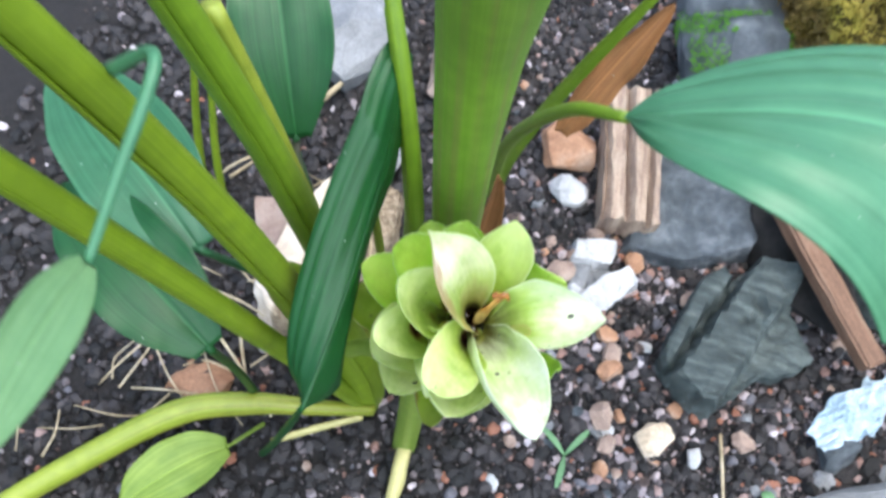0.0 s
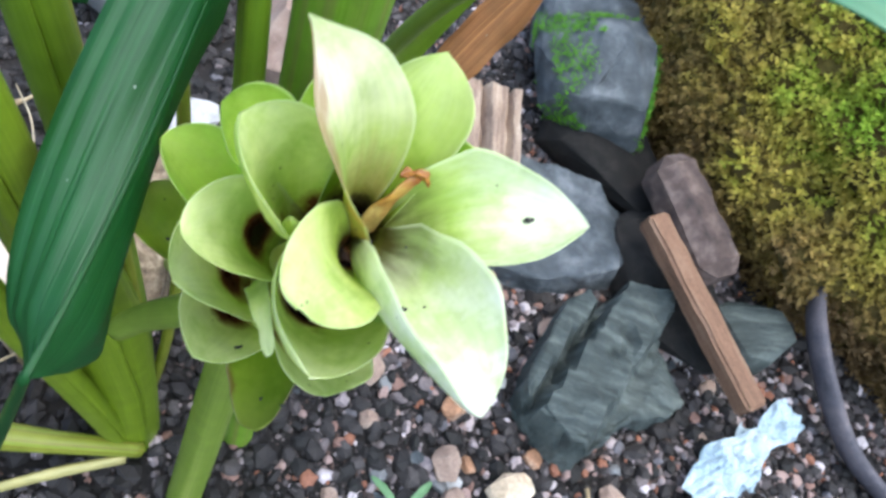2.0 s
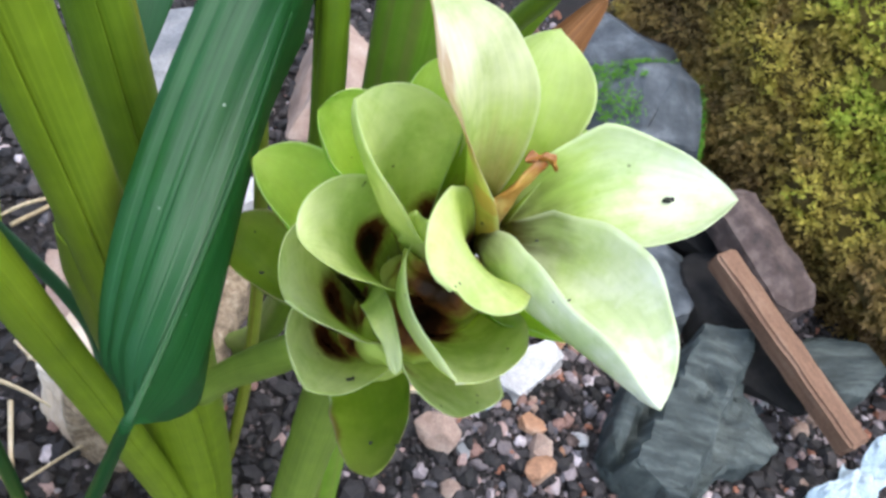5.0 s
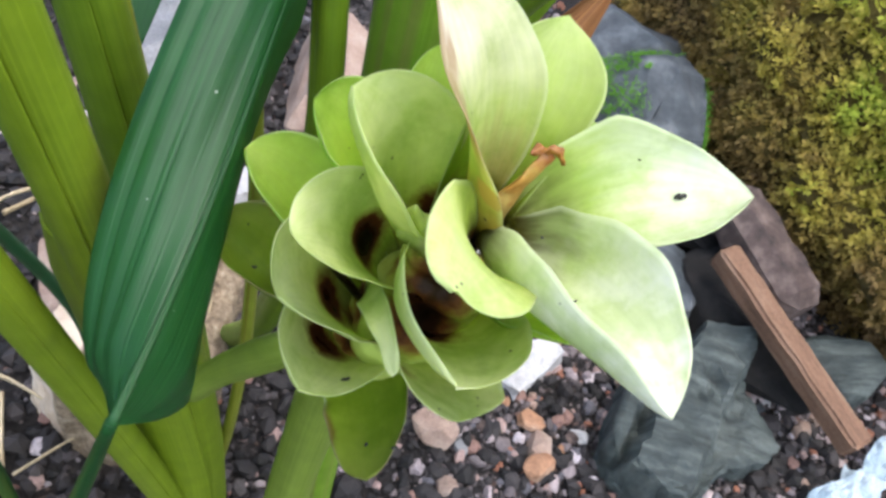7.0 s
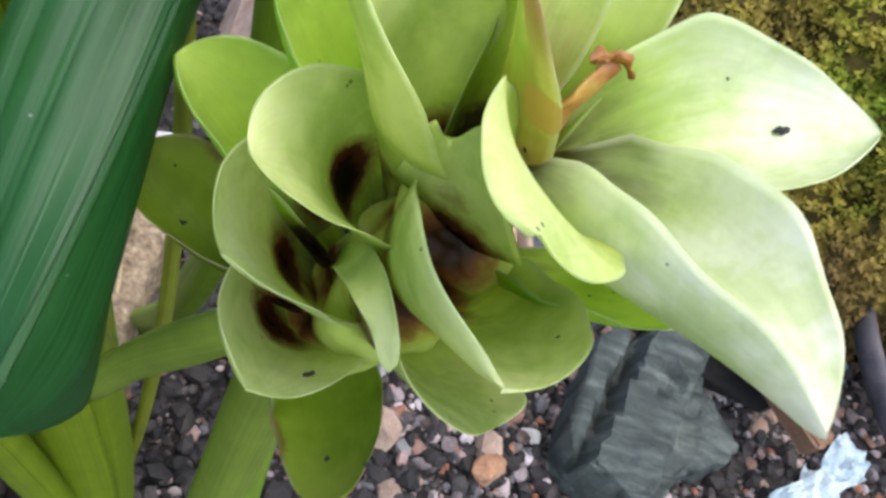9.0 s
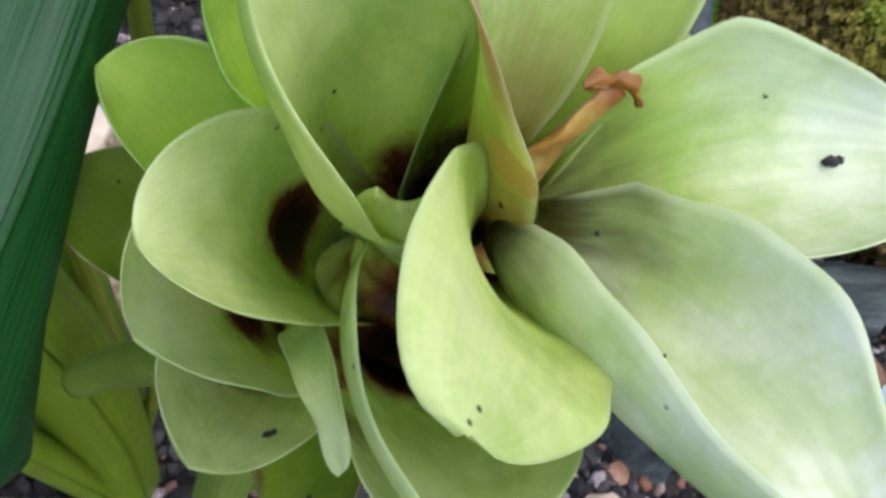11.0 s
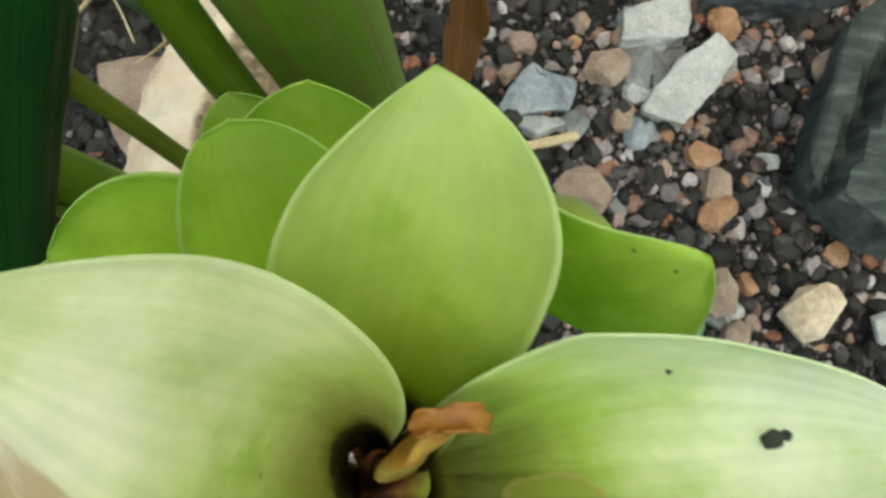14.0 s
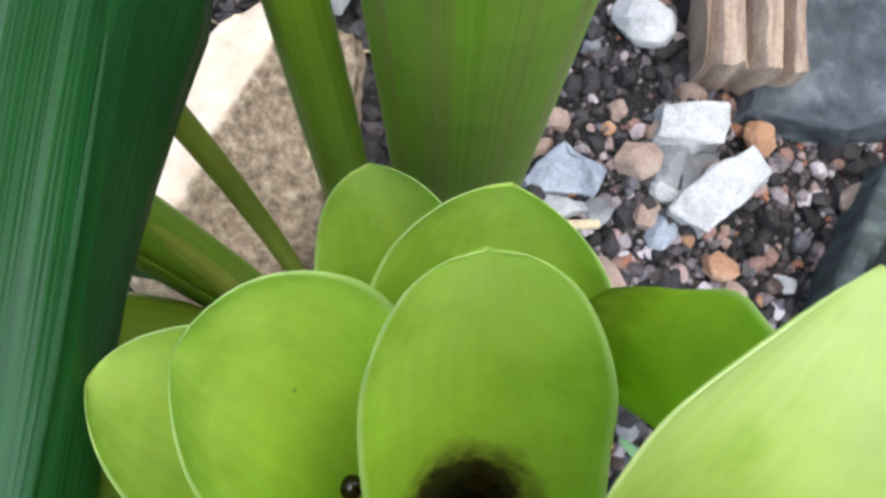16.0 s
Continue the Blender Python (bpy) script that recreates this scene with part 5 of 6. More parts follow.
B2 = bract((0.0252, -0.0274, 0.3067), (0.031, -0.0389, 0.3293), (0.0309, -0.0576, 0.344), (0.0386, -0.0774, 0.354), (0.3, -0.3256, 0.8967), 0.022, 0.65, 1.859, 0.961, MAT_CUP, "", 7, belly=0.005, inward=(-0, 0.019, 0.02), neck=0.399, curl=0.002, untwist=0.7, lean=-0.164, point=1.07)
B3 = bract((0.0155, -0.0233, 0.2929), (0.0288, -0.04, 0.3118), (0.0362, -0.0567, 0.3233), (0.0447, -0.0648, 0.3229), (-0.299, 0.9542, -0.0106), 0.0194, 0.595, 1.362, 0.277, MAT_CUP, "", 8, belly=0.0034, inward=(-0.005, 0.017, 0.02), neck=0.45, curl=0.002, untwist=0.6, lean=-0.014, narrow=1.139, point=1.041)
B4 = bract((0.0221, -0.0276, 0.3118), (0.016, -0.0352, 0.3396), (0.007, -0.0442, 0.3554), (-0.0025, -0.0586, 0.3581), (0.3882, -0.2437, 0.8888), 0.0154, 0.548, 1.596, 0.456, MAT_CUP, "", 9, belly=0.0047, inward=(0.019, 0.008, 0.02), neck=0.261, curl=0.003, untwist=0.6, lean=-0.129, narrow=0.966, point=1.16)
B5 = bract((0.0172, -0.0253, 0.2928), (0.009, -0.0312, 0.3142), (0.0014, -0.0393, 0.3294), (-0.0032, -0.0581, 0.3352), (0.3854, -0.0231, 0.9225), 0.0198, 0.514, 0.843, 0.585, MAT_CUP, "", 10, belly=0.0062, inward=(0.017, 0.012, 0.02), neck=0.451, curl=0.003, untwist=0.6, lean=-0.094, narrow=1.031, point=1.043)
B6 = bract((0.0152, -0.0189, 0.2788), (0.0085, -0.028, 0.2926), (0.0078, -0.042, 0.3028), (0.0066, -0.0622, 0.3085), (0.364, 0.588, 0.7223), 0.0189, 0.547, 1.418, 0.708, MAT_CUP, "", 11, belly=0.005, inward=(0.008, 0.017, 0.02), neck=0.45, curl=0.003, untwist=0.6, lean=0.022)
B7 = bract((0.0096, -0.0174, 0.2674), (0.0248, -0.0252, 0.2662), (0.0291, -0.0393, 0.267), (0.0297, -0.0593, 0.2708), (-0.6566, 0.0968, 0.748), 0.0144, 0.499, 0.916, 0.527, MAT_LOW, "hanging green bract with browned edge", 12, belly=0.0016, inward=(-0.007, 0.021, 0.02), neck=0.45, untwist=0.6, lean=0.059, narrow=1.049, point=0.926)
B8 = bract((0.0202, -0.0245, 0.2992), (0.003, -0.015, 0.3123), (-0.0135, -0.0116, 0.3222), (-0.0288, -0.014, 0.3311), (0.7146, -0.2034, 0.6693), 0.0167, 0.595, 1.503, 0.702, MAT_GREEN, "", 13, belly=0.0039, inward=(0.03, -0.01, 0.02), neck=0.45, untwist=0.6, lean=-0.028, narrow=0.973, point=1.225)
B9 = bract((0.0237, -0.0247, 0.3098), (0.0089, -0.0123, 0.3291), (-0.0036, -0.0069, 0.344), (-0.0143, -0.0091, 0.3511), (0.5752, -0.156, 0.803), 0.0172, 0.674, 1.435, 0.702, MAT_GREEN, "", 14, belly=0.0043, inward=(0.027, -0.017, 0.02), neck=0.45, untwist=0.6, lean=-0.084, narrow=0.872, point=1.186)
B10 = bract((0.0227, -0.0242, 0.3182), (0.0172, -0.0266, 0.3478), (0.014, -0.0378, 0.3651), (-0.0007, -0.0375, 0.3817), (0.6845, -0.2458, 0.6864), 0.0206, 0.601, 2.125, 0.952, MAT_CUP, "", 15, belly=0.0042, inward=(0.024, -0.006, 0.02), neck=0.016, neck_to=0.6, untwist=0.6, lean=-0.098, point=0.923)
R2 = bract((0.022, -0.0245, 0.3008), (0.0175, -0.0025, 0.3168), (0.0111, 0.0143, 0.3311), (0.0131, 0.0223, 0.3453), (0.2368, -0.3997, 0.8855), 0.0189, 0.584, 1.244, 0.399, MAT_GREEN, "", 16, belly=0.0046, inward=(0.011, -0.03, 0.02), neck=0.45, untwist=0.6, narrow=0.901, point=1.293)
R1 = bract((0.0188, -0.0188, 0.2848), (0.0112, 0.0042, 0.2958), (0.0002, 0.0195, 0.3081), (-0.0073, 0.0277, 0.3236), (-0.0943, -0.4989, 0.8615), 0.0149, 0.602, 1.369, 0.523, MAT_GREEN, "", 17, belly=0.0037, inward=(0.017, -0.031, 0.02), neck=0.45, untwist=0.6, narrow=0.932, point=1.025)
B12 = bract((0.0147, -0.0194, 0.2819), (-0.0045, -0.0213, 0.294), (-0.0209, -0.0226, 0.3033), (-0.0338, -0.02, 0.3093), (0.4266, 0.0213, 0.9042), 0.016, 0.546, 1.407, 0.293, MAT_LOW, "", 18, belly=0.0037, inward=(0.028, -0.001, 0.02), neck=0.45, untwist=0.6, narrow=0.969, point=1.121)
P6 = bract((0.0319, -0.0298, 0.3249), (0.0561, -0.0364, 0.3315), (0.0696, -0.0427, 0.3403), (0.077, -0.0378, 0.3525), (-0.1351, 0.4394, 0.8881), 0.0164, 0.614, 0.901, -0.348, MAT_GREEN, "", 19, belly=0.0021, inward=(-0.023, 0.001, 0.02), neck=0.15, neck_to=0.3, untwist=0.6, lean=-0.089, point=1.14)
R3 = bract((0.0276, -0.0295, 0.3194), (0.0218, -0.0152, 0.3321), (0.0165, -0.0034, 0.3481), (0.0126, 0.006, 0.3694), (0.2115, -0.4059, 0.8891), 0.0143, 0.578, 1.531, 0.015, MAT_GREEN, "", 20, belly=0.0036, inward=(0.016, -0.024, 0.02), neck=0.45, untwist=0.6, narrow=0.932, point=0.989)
# the rolled margin of the low bract, standing up between two pouches
bract((0.0135, -0.035, 0.316), (0.0130, -0.041, 0.331), (0.0195, -0.058, 0.345), (0.0272, -0.0650, 0.332), (-0.6, -0.35, 0.7), 0.0036, 0.5, 0.5, 0.6, MAT_CUP, "", 41, neck=0.6)


def pouch_wall(rim, foot, bulge):
    """The fleshy wall by which two pouches are fused, from a notched rim down to the middle."""
    nv, nu = 45, 14
    q = np.linspace(0, len(rim) - 1, nv)
    row = lambda pts: np.stack([np.convolve(np.pad(np.interp(q, range(len(pts)), [p[k] for p in pts]), 2, mode="reflect", reflect_type="odd"), np.ones(5) / 5, "valid") for k in range(3)], 1)
    top, low = row(rim), row(foot)
    w = np.linspace(0, 1, nu)[:, None, None]
    face = low[None] * (1 - w) + top[None] * w
    out = unit(np.cross(np.gradient(face, axis=1), np.gradient(face, axis=0)))
    if np.mean(out[..., 1]) > 0:
        out = -out
    face = face + out * bulge * np.sin(np.pi * w)
    uvs = np.stack([np.broadcast_to(0.30 + 0.5 * w[..., 0], (nu, nv)), np.broadcast_to(np.linspace(-0.6, 0.6, nv)[None], (nu, nv))], -1).reshape(-1, 2)
    me = closed_sheet("bract", face, face - out * 0.0009, uvs, MAT_CUP)
    pit_layer(me)
    return under(place("bract", me, label="notched pale green wall between two fused pouches"), spike)


pouch_wall([(0.0172, -0.0440, 0.3570), (0.0181, -0.0458, 0.3625), (0.0193, -0.0466, 0.3650), (0.0225, -0.0436, 0.3600), (0.0246, -0.0462, 0.3665), (0.0262, -0.0485, 0.3700)],
           [(0.0165, -0.0385, 0.3460), (0.0190, -0.0380, 0.3440), (0.0225, -0.0380, 0.3425), (0.0275, -0.0395, 0.3400), (0.0335, -0.0430, 0.3405), (0.0408, -0.0470, 0.3450)], 0.0012)


# withered flower in the top bract: a tube that ends in a curled lip
def withered_flower():
    """A limp tube, broad and flat below, narrowing to a curled two-lobed lip."""
    body = tube("withered_flower", [(0.0362, -0.0278, 0.349), (0.0368, -0.0272, 0.355), (0.0382, -0.0258, 0.360), (0.0402, -0.0246, 0.3645), (0.0418, -0.0232, 0.368), (0.0432, -0.0218, 0.3705)],
                [0.0032, 0.0035, 0.0031, 0.0026, 0.0021, 0.0019], MAT_WITHERED, 20, 0.5, (0.5, 0.45, 0.7), grooves=3, groove=0.2, seed=2)
    return body


wf = under(place("withered_flower", withered_flower(), label="withered orange-brown flower tube"), spike)
lip = place("curled_lip", sheet("curled_lip", (0.0466, -0.0220, 0.3692), (0.0450, -0.0215, 0.3722), (0.0413, -0.0222, 0.3722), (0.0390, -0.0240, 0.3700), (0, 0.2, 1), 0.0017, 0.5, 0.9, 1.2, MAT_LIP, 0.0007, 22, 13, 0.5, 0.8, wave=0.0007, seed=3), label="curled red-brown lip")
under(lip, wf)


# dark beads of water standing in the throat of the top bract
def water_bead(at, r, squash=0.8):
    v, f = ico(3)
    me = mesh_from("water_bead", np.array(at) + v * np.array([r, r, r * squash]), [tuple(q) for q in f], [MAT_WATER])
    return place("water_bead", me, label="dark glossy bead of water in the flower's throat", category="water drop", group="water beads")


water_bead((0.0300, -0.0275, 0.3505), 0.0019)
water_bead((0.0348, -0.0280, 0.3535), 0.0016)
water_bead((0.0355, -0.0335, 0.3520), 0.0017)
water_bead((0.0058, -0.0152, 0.3262), 0.0016)
water_bead((0.0215, -0.0140, 0.3315), 0.0020)
water_bead((0.0172, -0.0145, 0.3335), 0.0017)

# side sheath that joins the spike to the next shoot
under(place("sheath", tube("sheath", [(-0.040, -0.012, 0.200), (-0.029, -0.016, 0.225), (-0.012, -0.024, 0.258), (0.004, -0.026, 0.280)], [0.0055, 0.0055, 0.0062, 0.006], MAT_STALK, 14, 0.8, (0, 0, 1)), label="pale green side sheath"), spike)

# ---- leafy shoots ----
def shoot(name, pts, radii, mat, label, flat=0.8, seed=0, grooves=0, groove=0.0, flat_dir=(1, 0, 0), group="leafy shoots"):
    h = holder(name, tuple(pts[0]), label, "plant stem", group)
    under(place("stem", tube("stem", pts, radii, mat, 20, flat, flat_dir, grooves, groove, seed=seed)), h)
    return h


def quad(a, m, b, over=1.0, n=6):
    u = np.linspace(0, over, n)[:, None]
    a, m, b = (np.array(q, float) for q in (a, m, b))
    return (1 - u) ** 2 * a + 2 * u * (1 - u) * m + u * u * b


def grow(r0, r1, n=6, over=1.0):
    return list(r0 + (r1 - r0) * np.linspace(0, over, n))


SHEATH, SHEATH_R = quad((0.0135, 0.047, -0.01), (-0.0074, 0.069, 0.302), (0.0039, 0.0262, 0.4685), 1.25), grow(0.0089, 0.0190)
s1 = shoot("leafy_shoot", SHEATH, SHEATH_R, MAT_SHEATH, "thick flattened leaf sheath, green with brownish streaks", 0.75, 1, 6, 0.03)
s2 = shoot("leafy_shoot", quad((-0.0838, 0.1482, -0.01), (0.0168, -0.005, 0.2435), (-0.0446, 0.067, 0.4046), 1.15), grow(0.0078, 0.0036), MAT_STEM_DARK, "slender green leaf stalk", 0.8, 2)
s3 = shoot("leafy_shoot", quad((-0.052, 0.031, -0.01), (-0.068, -0.016, 0.298), (-0.087, -0.083, 0.541), 1.3), grow(0.0125, 0.0082, 6, 1.3), MAT_STEM, "thick yellow-green stem leaning outwards", 0.8, 3, 4, 0.05)
s4 = shoot("leafy_shoot", quad((-0.053, 0.045, -0.01), (-0.065, 0.037, 0.234), (-0.113, -0.004, 0.482), 1.25), grow(0.0135, 0.0075), MAT_STEM_DARK, "thick green stem behind the leaf", 0.8, 4, 4, 0.05)
s0 = shoot("leafy_shoot", [(-0.049, 0.028, -0.01), (-0.056, 0.019, 0.09), (-0.063, 0.006, 0.18), (-0.072, -0.010, 0.26), (-0.078, -0.02, 0.30)], [0.0195, 0.0215, 0.022, 0.018, 0.008], MAT_STEM, "stout yellow-green base of the shoot clump", 0.75, 8, 5, 0.06)
for fx, fy, dx, dy, hh in ((-0.276, 0.161, 0.008, 0.027, 0.16), (-0.251, 0.153, -0.004, 0.03, 0.13)):
    shoot("leafy_shoot", [(fx, fy, -0.01), (fx + dx * 0.5, fy + dy * 0.4, hh * 0.5), (fx + dx, fy + dy, hh)], [0.0042, 0.0036, 0.003], MAT_STEM, "thin young green stem in the soil", 0.9, 9)
s5 = shoot("leafy_shoot", quad((-0.047, 0.021, -0.01), (-0.073, -0.041, 0.253), (-0.108, -0.097, 0.478), 1.25), grow(0.0085, 0.0066), MAT_STEM, "yellow-green leaf stalk leaning outwards", 0.85, 5)
s6 = shoot("leafy_shoot", quad((-0.049, 0.047, -0.01), (-0.021, 0.038, 0.209), (-0.056, 0.022, 0.427), 0.84), grow(0.0032, 0.0025), MAT_PETIOLE, "thin yellow-green leaf stalk", 0.9, 6)
s7 = shoot("leafy_shoot", quad((-0.039, 0.037, -0.01), (-0.059, 0.031, 0.225), (-0.107, 0.016, 0.447), 1.0), grow(0.0048, 0.0052), MAT_PETIOLE, "thin yellow-green leaf stalk", 0.8, 7)

# sheaths that clasp the stout stems
under(place("leaf_sheath", wrap("leaf_sheath", SHEATH, SHEATH_R, 170, 395, MAT_SHEATH, 1.05, flat=0.75, start=0, end=1, nv=41)), s1)
under(place("leaf_sheath", wrap("leaf_sheath", quad((-0.052, 0.031, -0.01), (-0.068, -0.016, 0.298), (-0.087, -0.083, 0.541), 1.3), grow(0.0125, 0.0082, 6, 1.3), 150, 300, MAT_STEM, 1.07, flat=0.8, start=0, end=0.95)), s3)
under(place("leaf_sheath", wrap("leaf_sheath", quad((-0.053, 0.045, -0.01), (-0.065, 0.037, 0.234), (-0.113, -0.004, 0.482), 1.25), grow(0.0135, 0.0075), 170, 310, MAT_STEM_DARK, 1.07, flat=0.8, start=0, end=0.9)), s4)
under(place("leaf_sheath", wrap("leaf_sheath", [(-0.049, 0.028, -0.01), (-0.056, 0.019, 0.09), (-0.063, 0.006, 0.18), (-0.072, -0.010, 0.26), (-0.078, -0.02, 0.30)], [0.0195, 0.0215, 0.022, 0.018, 0.008], 200, 330, MAT_STEM, 1.05, flat=0.75, start=0, end=0.9)), s0)

under(place("leaf_sheath", wrap("leaf_sheath", quad((-0.0838, 0.1482, -0.01), (0.0168, -0.005, 0.2435), (-0.0446, 0.067, 0.4046), 1.15), grow(0.0078, 0.0036), 150, 300, MAT_STEM_DARK, 1.09, flat=0.8, start=0, end=0.9)), s2)
under(place("leaf_sheath", wrap("leaf_sheath", quad((-0.047, 0.021, -0.01), (-0.073, -0.041, 0.253), (-0.108, -0.097, 0.478), 1.25), grow(0.0085, 0.0066), 190, 330, MAT_STEM, 1.08, flat=0.85, start=0, end=0.9)), s5)

# the dark leaf beside the flower
def pleated_blade(name, mid, left, right, tip, mat, thick=0.0006, pleat=0.0004, toward=(0.3, -1.0, 0.0), shoulder=0.12):
    """A folded leaf: a midrib and two margins as curves that run out to one tip, with soft parallel pleats."""
    nu, ne, nv = 60, 30, 97
    u = np.linspace(0, 1, nu)
    m, lf, rt = (bezier(*c, u)[0] for c in (mid, left, right))
    s = np.linspace(0, 1, ne + 1)[1:, None]
    fade = np.sqrt(np.clip(1 - s ** 2, 0, 1))
    m2 = m[-1] + (np.array(tip) - m[-1]) * s
    # rounded shoulders where the blade meets its stalk
    open_up = np.sqrt(1 - (1 - np.clip(u / shoulder, 0, 1)) ** 2)[:, None]
    lf, rt = m + (lf - m) * open_up, m + (rt - m) * open_up
    rows_m = np.concatenate([m, m2])
    rows_l = np.concatenate([lf, m2 + (lf[-1] - m[-1]) * fade])
    rows_r = np.concatenate([rt, m2 + (rt[-1] - m[-1]) * fade])
    v = np.linspace(-1, 1, nv)[None, :, None]
    w = np.abs(v)
    flat = rows_m[:, None] * (1 - w) + np.where(v < 0, rows_l[:, None], rows_r[:, None]) * w
    nn = unit(np.cross(np.gradient(flat, axis=1), np.gradient(flat, axis=0)))
    nn = nn * np.where(nn @ np.array(toward) < 0, -1.0, 1.0)[..., None]
    span = np.concatenate([np.ones(nu), fade[:, 0]])[:, None, None] * np.clip(np.linspace(0, 1, nu + ne) * 12, 0.15, 1)[:, None, None]
    lift = 0.0035 * np.sin(np.pi * w) + pleat * np.cos(w ** 1.25 * np.pi * 2 * np.where(v < 0, 3.3, 2.4) + 0.5 * np.sin(5 * w + 2)) * np.clip(w * 5, 0, 1) - 0.0006 * np.exp(-(w / 0.06) ** 2)
    top = flat + nn * lift * span
    low = top - nn * thick
    uu = np.broadcast_to(np.linspace(0, 1, nu + ne)[:, None], (nu + ne, nv))
    uvs = np.stack([uu, np.broadcast_to(v[..., 0], (nu + ne, nv))], -1).reshape(-1, 2)
    return closed_sheet(name, top, low, uvs, mat)


LEAF_RIB = ((-0.0288, -0.086, 0.3061), (-0.0285, -0.0252, 0.3263), (-0.0324, 0.0065, 0.3503), (-0.033, 0.0255, 0.36))
leaf_plant = holder("leaf_shoot", (-0.106, -0.052, 0), "dark green pleated leaf on a slender stalk beside the flower", "leaf")
main_blade = under(place("leaf_blade", pleated_blade("leaf_blade", LEAF_RIB, ((-0.0398, -0.0714, 0.2903), (-0.0579, -0.0645, 0.3025), (-0.0578, -0.0165, 0.3419), (-0.0506, 0.0369, 0.3867)), ((-0.0197, -0.0656, 0.2729), (-0.0216, -0.0449, 0.3059), (-0.0418, -0.0353, 0.2975), (-0.0372, 0.0377, 0.3229)), (-0.0401, 0.074, 0.3877), MAT_LEAF, pleat=0.00022), label="dark green blade with soft parallel pleats"), leaf_plant)
under(place("midrib", tube("midrib", bezier(*LEAF_RIB, np.linspace(0, 0.9, 7))[0], [0.0013, 0.0011, 0.0010, 0.0008, 0.0006, 0.0004, 0.0002], MAT_LEAF, 10), label="raised green midrib"), main_blade)
under(place("petiole", tube("petiole", quad((-0.106, -0.052, -0.005), (-0.066, -0.074, 0.151), (-0.0292, -0.0845, 0.3055)), [0.0030, 0.0028, 0.0027, 0.0026, 0.0024, 0.0016], MAT_LEAF, 10), label="green petiole"), leaf_plant)

# big pale leaf on the other side
right_plant = holder("leaf_shoot", (-0.015, 0.262, 0), "broad grey-green leaf on a long stalk", "leaf")
under(place("leaf_blade", pleated_blade("leaf_blade", ((0.066, 0.085, 0.384), (0.10, 0.070, 0.425), (0.15, 0.085, 0.447), (0.205, 0.082, 0.435)), ((0.0655, 0.087, 0.384), (0.095, 0.125, 0.402), (0.15, 0.150, 0.425), (0.215, 0.155, 0.420)), ((0.067, 0.082, 0.386), (0.0876, 0.004, 0.449), (0.146, 0.0245, 0.4595), (0.198, 0.0095, 0.3935)), (0.33, 0.07, 0.385), MAT_LEAF_BROAD, 0.0007, 0.0007, (0, 0, 1)), label="broad grey-green blade with parallel veins"), right_plant)
under(place("petiole", tube("petiole", [(-0.015, 0.262, -0.005), (-0.006, 0.20, 0.15), (0.012, 0.15, 0.26), (0.040, 0.110, 0.345), (0.068, 0.085, 0.384)], [0.006, 0.005, 0.0045, 0.004, 0.003], MAT_STEM_DARK, 12), label="green petiole"), right_plant)

narrow = holder("leaf_shoot", (-0.012, 0.268, 0), "narrow upright green leaf", "leaf")
under(place("leaf_blade", sheet("leaf_blade", (-0.010, 0.262, 0.0), (-0.012, 0.215, 0.13), (0.018, 0.205, 0.24), (0.075, 0.235, 0.36), (0.5, -0.6, 0.4), 0.0085, 0.5, 0.9, 0.7, MAT_STEM_DARK, 0.0008, 36, 17, 0.6, 1.2, seed=9)), narrow)

dry = holder("dry_leaf", (0.03, 0.145, 0), "withered orange-brown leaf hugging the sheath", "dry leaf")
under(place("leaf_blade", sheet("leaf_blade", (0.030, 0.262, 0.125), (0.038, 0.275, 0.15), (0.052, 0.300, 0.185), (0.080, 0.340, 0.225), (0.3, -0.6, 0.7), 0.019, 0.5, 0.8, 1.3, MAT_LEAF_DRY, 0.0006, 40, 25, 0.35, 1.2, 0, 0, 0.004, 10, vein=0.0008), label="withered brown blade"), dry)
under(place("leaf_sheath", sheet("leaf_sheath", (-0.0063, 0.1659, 0.0400), (-0.0012, 0.1756, 0.0700), (0.0002, 0.1773, 0.1100), (0.0013, 0.1753, 0.1600), (0.2, -0.3, 0.9), 0.0125, 0.5, 1.0, 1.3, MAT_LEAF_DRY, 0.0006, 36, 21, 0.6, 1.1, 0, 0, 0.003, 12, vein=0.0007), label="brown dry sheath"), dry)
under(place("curled_end", sheet("curled_end", (-0.0067, 0.1672, 0.0300), (0.0013, 0.1506, 0.0220), (0.0149, 0.1396, 0.0140), (0.0415, 0.1397, 0.0060), (0.3, 0.2, 0.9), 0.0105, 0.35, 0.9, 1.5, MAT_LEAF_RUST, 0.0006, 36, 21, 0.6, 1.1, 0, 0, 0.003, 13, vein=0.0007), label="rust-orange curled dry end"), dry)

# leaves and stalks on the far side of the shoots
def leaf_plant_at(foot, b, c1, c2, t, facing, half, mat, label, seed, pet=None, widest=0.45, cup=0.35, r=0.003):
    h = holder("leaf_shoot", foot, label, "leaf")
    under(place("leaf_blade", sheet("leaf_blade", b, c1, c2, t, facing, half, widest, cup, cup, mat, 0.0006, 44, 31, 0.3, 1.2, 0, 0, 0.002, seed, vein=0.0005)), h)
    under(place("petiole", tube("petiole", [foot] + (pet or []) + [b], [r * 1.3] + [r] * len(pet or []) + [r * 0.8], mat, 10)), h)
    return h


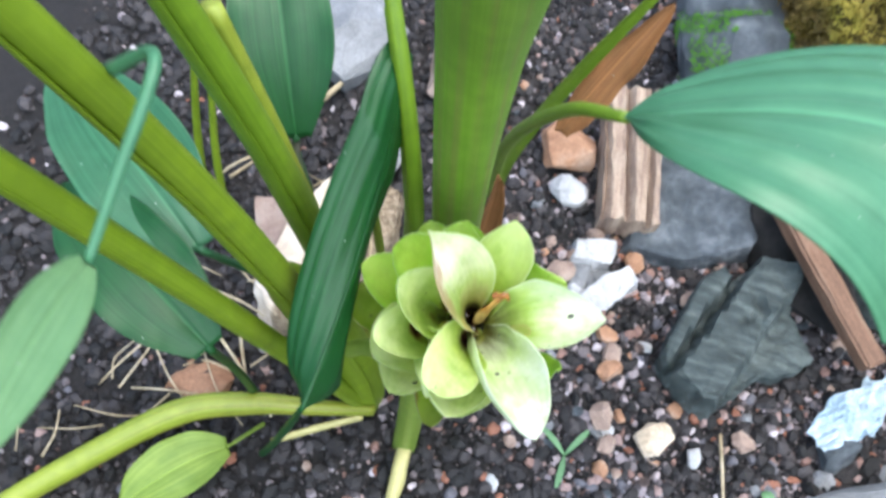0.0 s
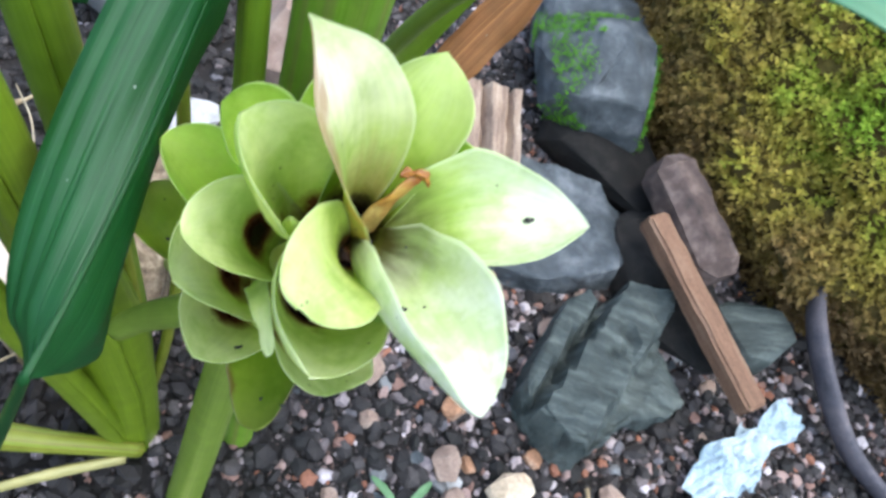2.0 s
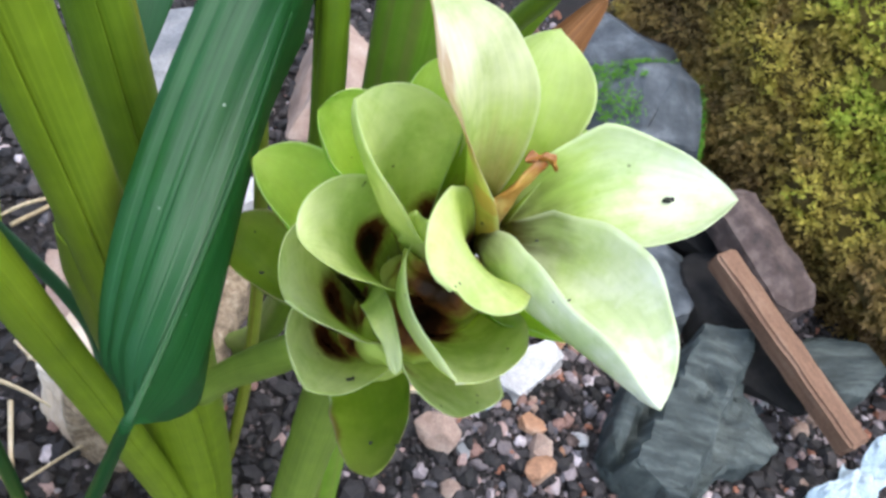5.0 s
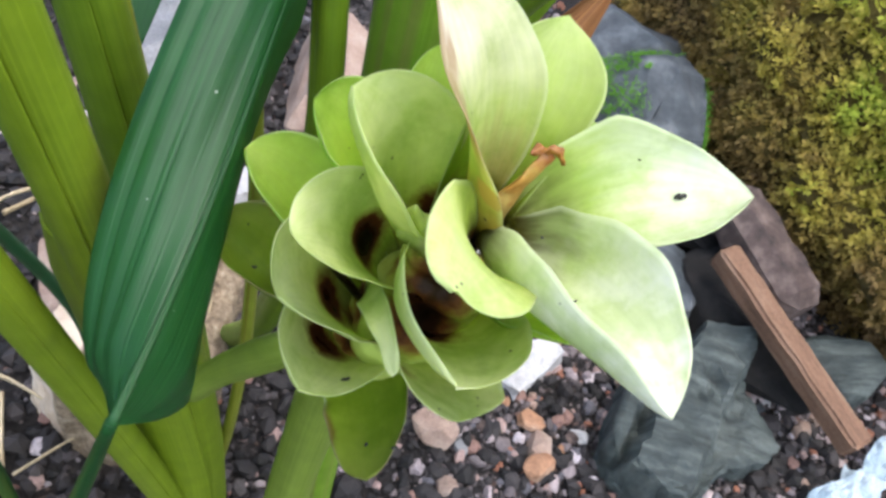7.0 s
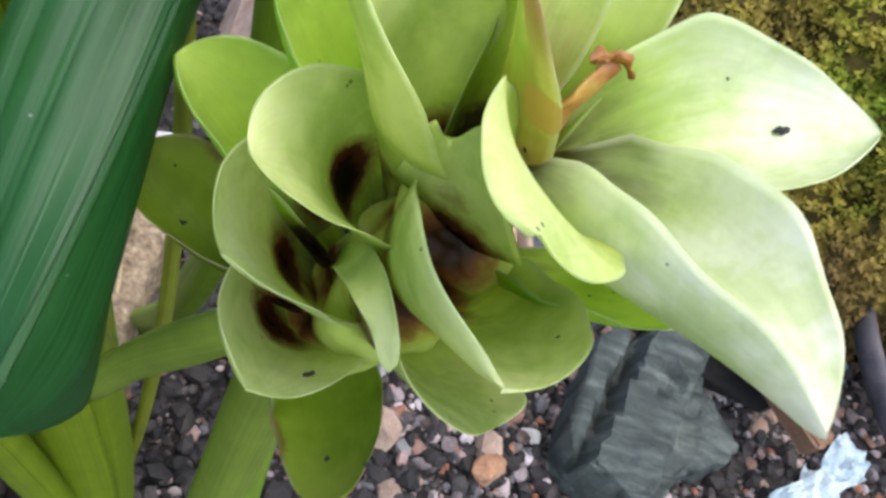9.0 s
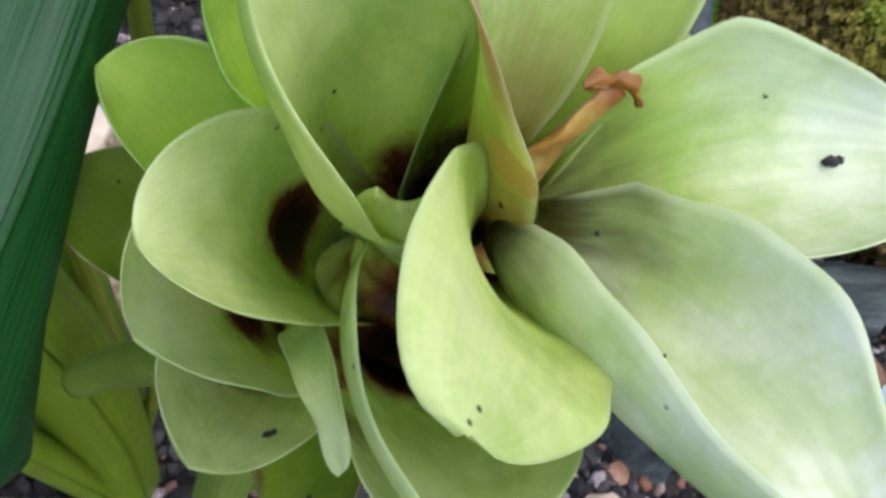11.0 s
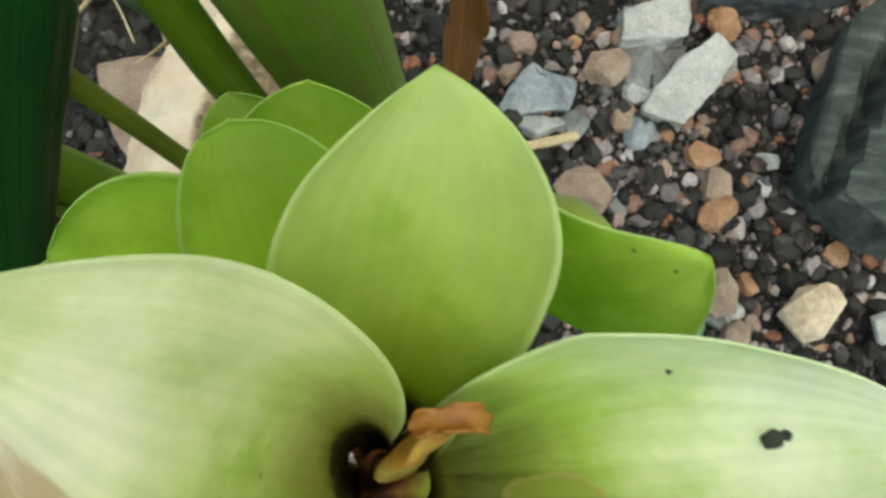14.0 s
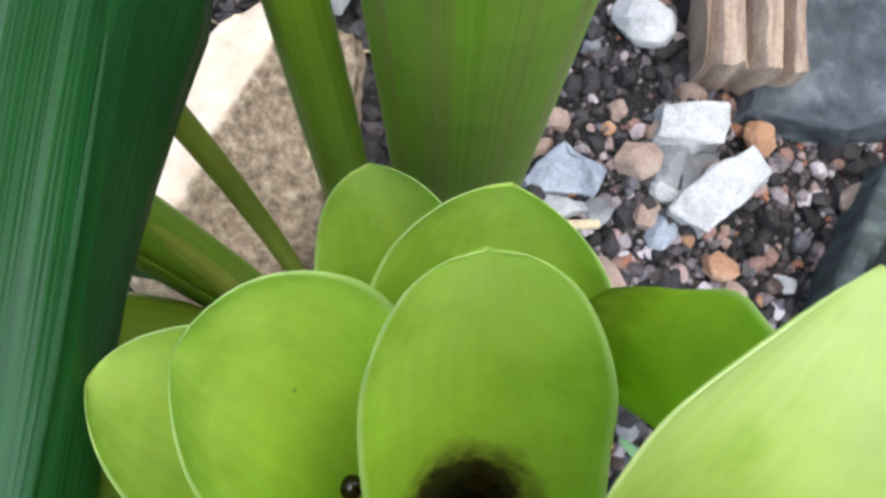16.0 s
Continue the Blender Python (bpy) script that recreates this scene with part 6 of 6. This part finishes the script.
leaf_plant_at((-0.13, -0.01, -0.004), (-0.095, -0.066, 0.275), (-0.125, -0.055, 0.292), (-0.165, -0.04, 0.30), (-0.215, -0.012, 0.285), (0, -0.3, 1), 0.030, MAT_LEAF, "dark green leaf behind the leaning stalk", 21, [(-0.115, -0.035, 0.14)])
leaf_plant_at((-0.12, 0.06, -0.004), (-0.122, -0.022, 0.292), (-0.155, -0.005, 0.31), (-0.20, 0.02, 0.31), (-0.265, 0.06, 0.285), (0, -0.2, 1), 0.034, MAT_LEAF_PALE, "grey-green leaf in the gap between stems", 22, [(-0.11, 0.03, 0.15)])
leaf_plant_at((-0.175, 0.19, -0.004), (-0.118, 0.085, 0.26), (-0.135, 0.11, 0.30), (-0.15, 0.14, 0.33), (-0.185, 0.19, 0.34), (0.3, -0.6, 0.8), 0.032, MAT_LEAF, "dark green leaf behind the shoots", 23, [(-0.16, 0.15, 0.13)])
under(place("leaf_blade", sheet("leaf_blade", (-0.0545, -0.124, 0.511), (-0.050, -0.135, 0.520), (-0.046, -0.155, 0.530), (-0.038, -0.180, 0.535), (0.6, 0.0, 0.8), 0.0085, 0.5, 0.3, 0.3, MAT_LEAF_YOUNG, 0.0006, 40, 21, 0.3, 1.2, seed=24, vein=0.0004), label="young pale leaf blade"), s3)
under(place("petiole", tube("petiole", [(-0.080, -0.070, 0.515), (-0.058, -0.074, 0.535), (-0.0555, -0.104, 0.521), (-0.0545, -0.124, 0.511)], [0.0022, 0.0019, 0.0017, 0.0013], MAT_LEAF_BROAD, 10), label="green petiole"), s3)

# yellowed stalk lying low, its withered leaf and a pale root
low = holder("leaf_shoot", (-0.036, 0.010, 0), "yellowing flat leaf stalk bent to the soil", "plant stem")
under(place("petiole", tube("petiole", [(-0.034, 0.012, 0.012), (-0.075, -0.008, 0.028), (-0.125, -0.028, 0.036), (-0.175, -0.056, 0.032), (-0.235, -0.125, 0.020), (-0.29, -0.20, 0.01)], [0.006, 0.0080, 0.0115, 0.0130, 0.0120, 0.010], MAT_PETIOLE, 14, 0.8, (0, 0, 1)), label="yellow-green flattened stalk"), low)
under(place("side_stalk", tube("side_stalk", [(-0.040, 0.004, 0.010), (-0.070, -0.020, 0.014), (-0.10, -0.042, 0.008)], [0.0045, 0.005, 0.004], MAT_ROOT, 12, 0.6, (0, 0, 1)), label="pale yellow stalk"), low)
root = holder("pale_root", (0.0, 0.0, 0), "pale yellow root shoot at the stalk's foot", "root")
under(place("root_shoot", tube("root_shoot", [(0.002, 0.002, 0.012), (0.004, -0.016, 0.014), (0.007, -0.034, 0.008), (0.008, -0.050, 0.0)], [0.006, 0.0062, 0.0066, 0.005], MAT_ROOT, 12)), root)
leaf_plant_at((-0.115, -0.03, 0.0), (-0.128, -0.062, 0.020), (-0.145, -0.080, 0.032), (-0.165, -0.105, 0.030), (-0.185, -0.135, 0.012), (0.1, -0.1, 1), 0.024, MAT_LEAF_YELLOW, "yellowing small leaf on the soil", 25, r=0.0015)


def sprout(at, span, turn, seed):
    h = holder("sprout", (*at, 0), "tiny pale green weed sprout in the gravel", "sprout", "sprouts")
    rng = np.random.RandomState(seed)
    for k in range(3):
        a = radians(turn + k * 120 + rng.randn() * 15)
        d = np.array([math.cos(a), math.sin(a), 0])
        o = np.array([*at, 0.003])
        under(place("leaf", sheet("leaf", o, o + d * span * 0.3 + [0, 0, 0.008], o + d * span * 0.7 + [0, 0, 0.009], o + d * span + [0, 0, 0.004], (0, 0, 1), span * 0.09 if seed < 5 else span * 0.38, 0.6, 0.3, 0.3, MAT_SPROUT, 0.0004, 14, 9, 0.3, 1.0)), h)
    return h


sprout((0.128, 0.040), 0.030, 40, 1)
sprout((0.300, 0.062), 0.014, 10, 7)
sprout((0.322, 0.050), 0.012, 60, 8)


# ---- specks of soil lying on the bracts ----
BRACT_POINTS = np.concatenate([np.array([v.co[:] for v in o.data.vertices]) for o in spike.children if o.name.startswith("bract")])


def speck(near, size, seed):
    at = BRACT_POINTS[np.argmin(np.linalg.norm(BRACT_POINTS - np.array(near), axis=1))]
    me = scatter_lumps("soil_speck", [at + np.array([0, 0, size * 0.25]), at + np.array([size * 0.7, size * 0.5, size * 0.2])], [size, size * 0.7], MAT_CRUMB, seed, 2)
    return place("soil_speck", me, label="dark crumb of soil lying on a bract", category="soil crumb", group="soil crumbs")


for k, (near, size) in enumerate((((0.073, -0.020, 0.372), 0.0014), ((0.015, -0.050, 0.302), 0.0011), ((0.035, -0.037, 0.360), 0.0009), ((0.053, -0.051, 0.356), 0.0009), ((0.046, -0.038, 0.359), 0.0006),
                                  ((0.043, -0.043, 0.358), 0.0005), ((0.056, -0.050, 0.360), 0.0005), ((0.022, -0.052, 0.282), 0.0009), ((0.026, -0.046, 0.268), 0.0008), ((-0.018, -0.024, 0.300), 0.0007), ((0.062, -0.016, 0.372), 0.0004), ((0.035, -0.068, 0.345), 0.0005))):
    speck(near, size, 200 + k)
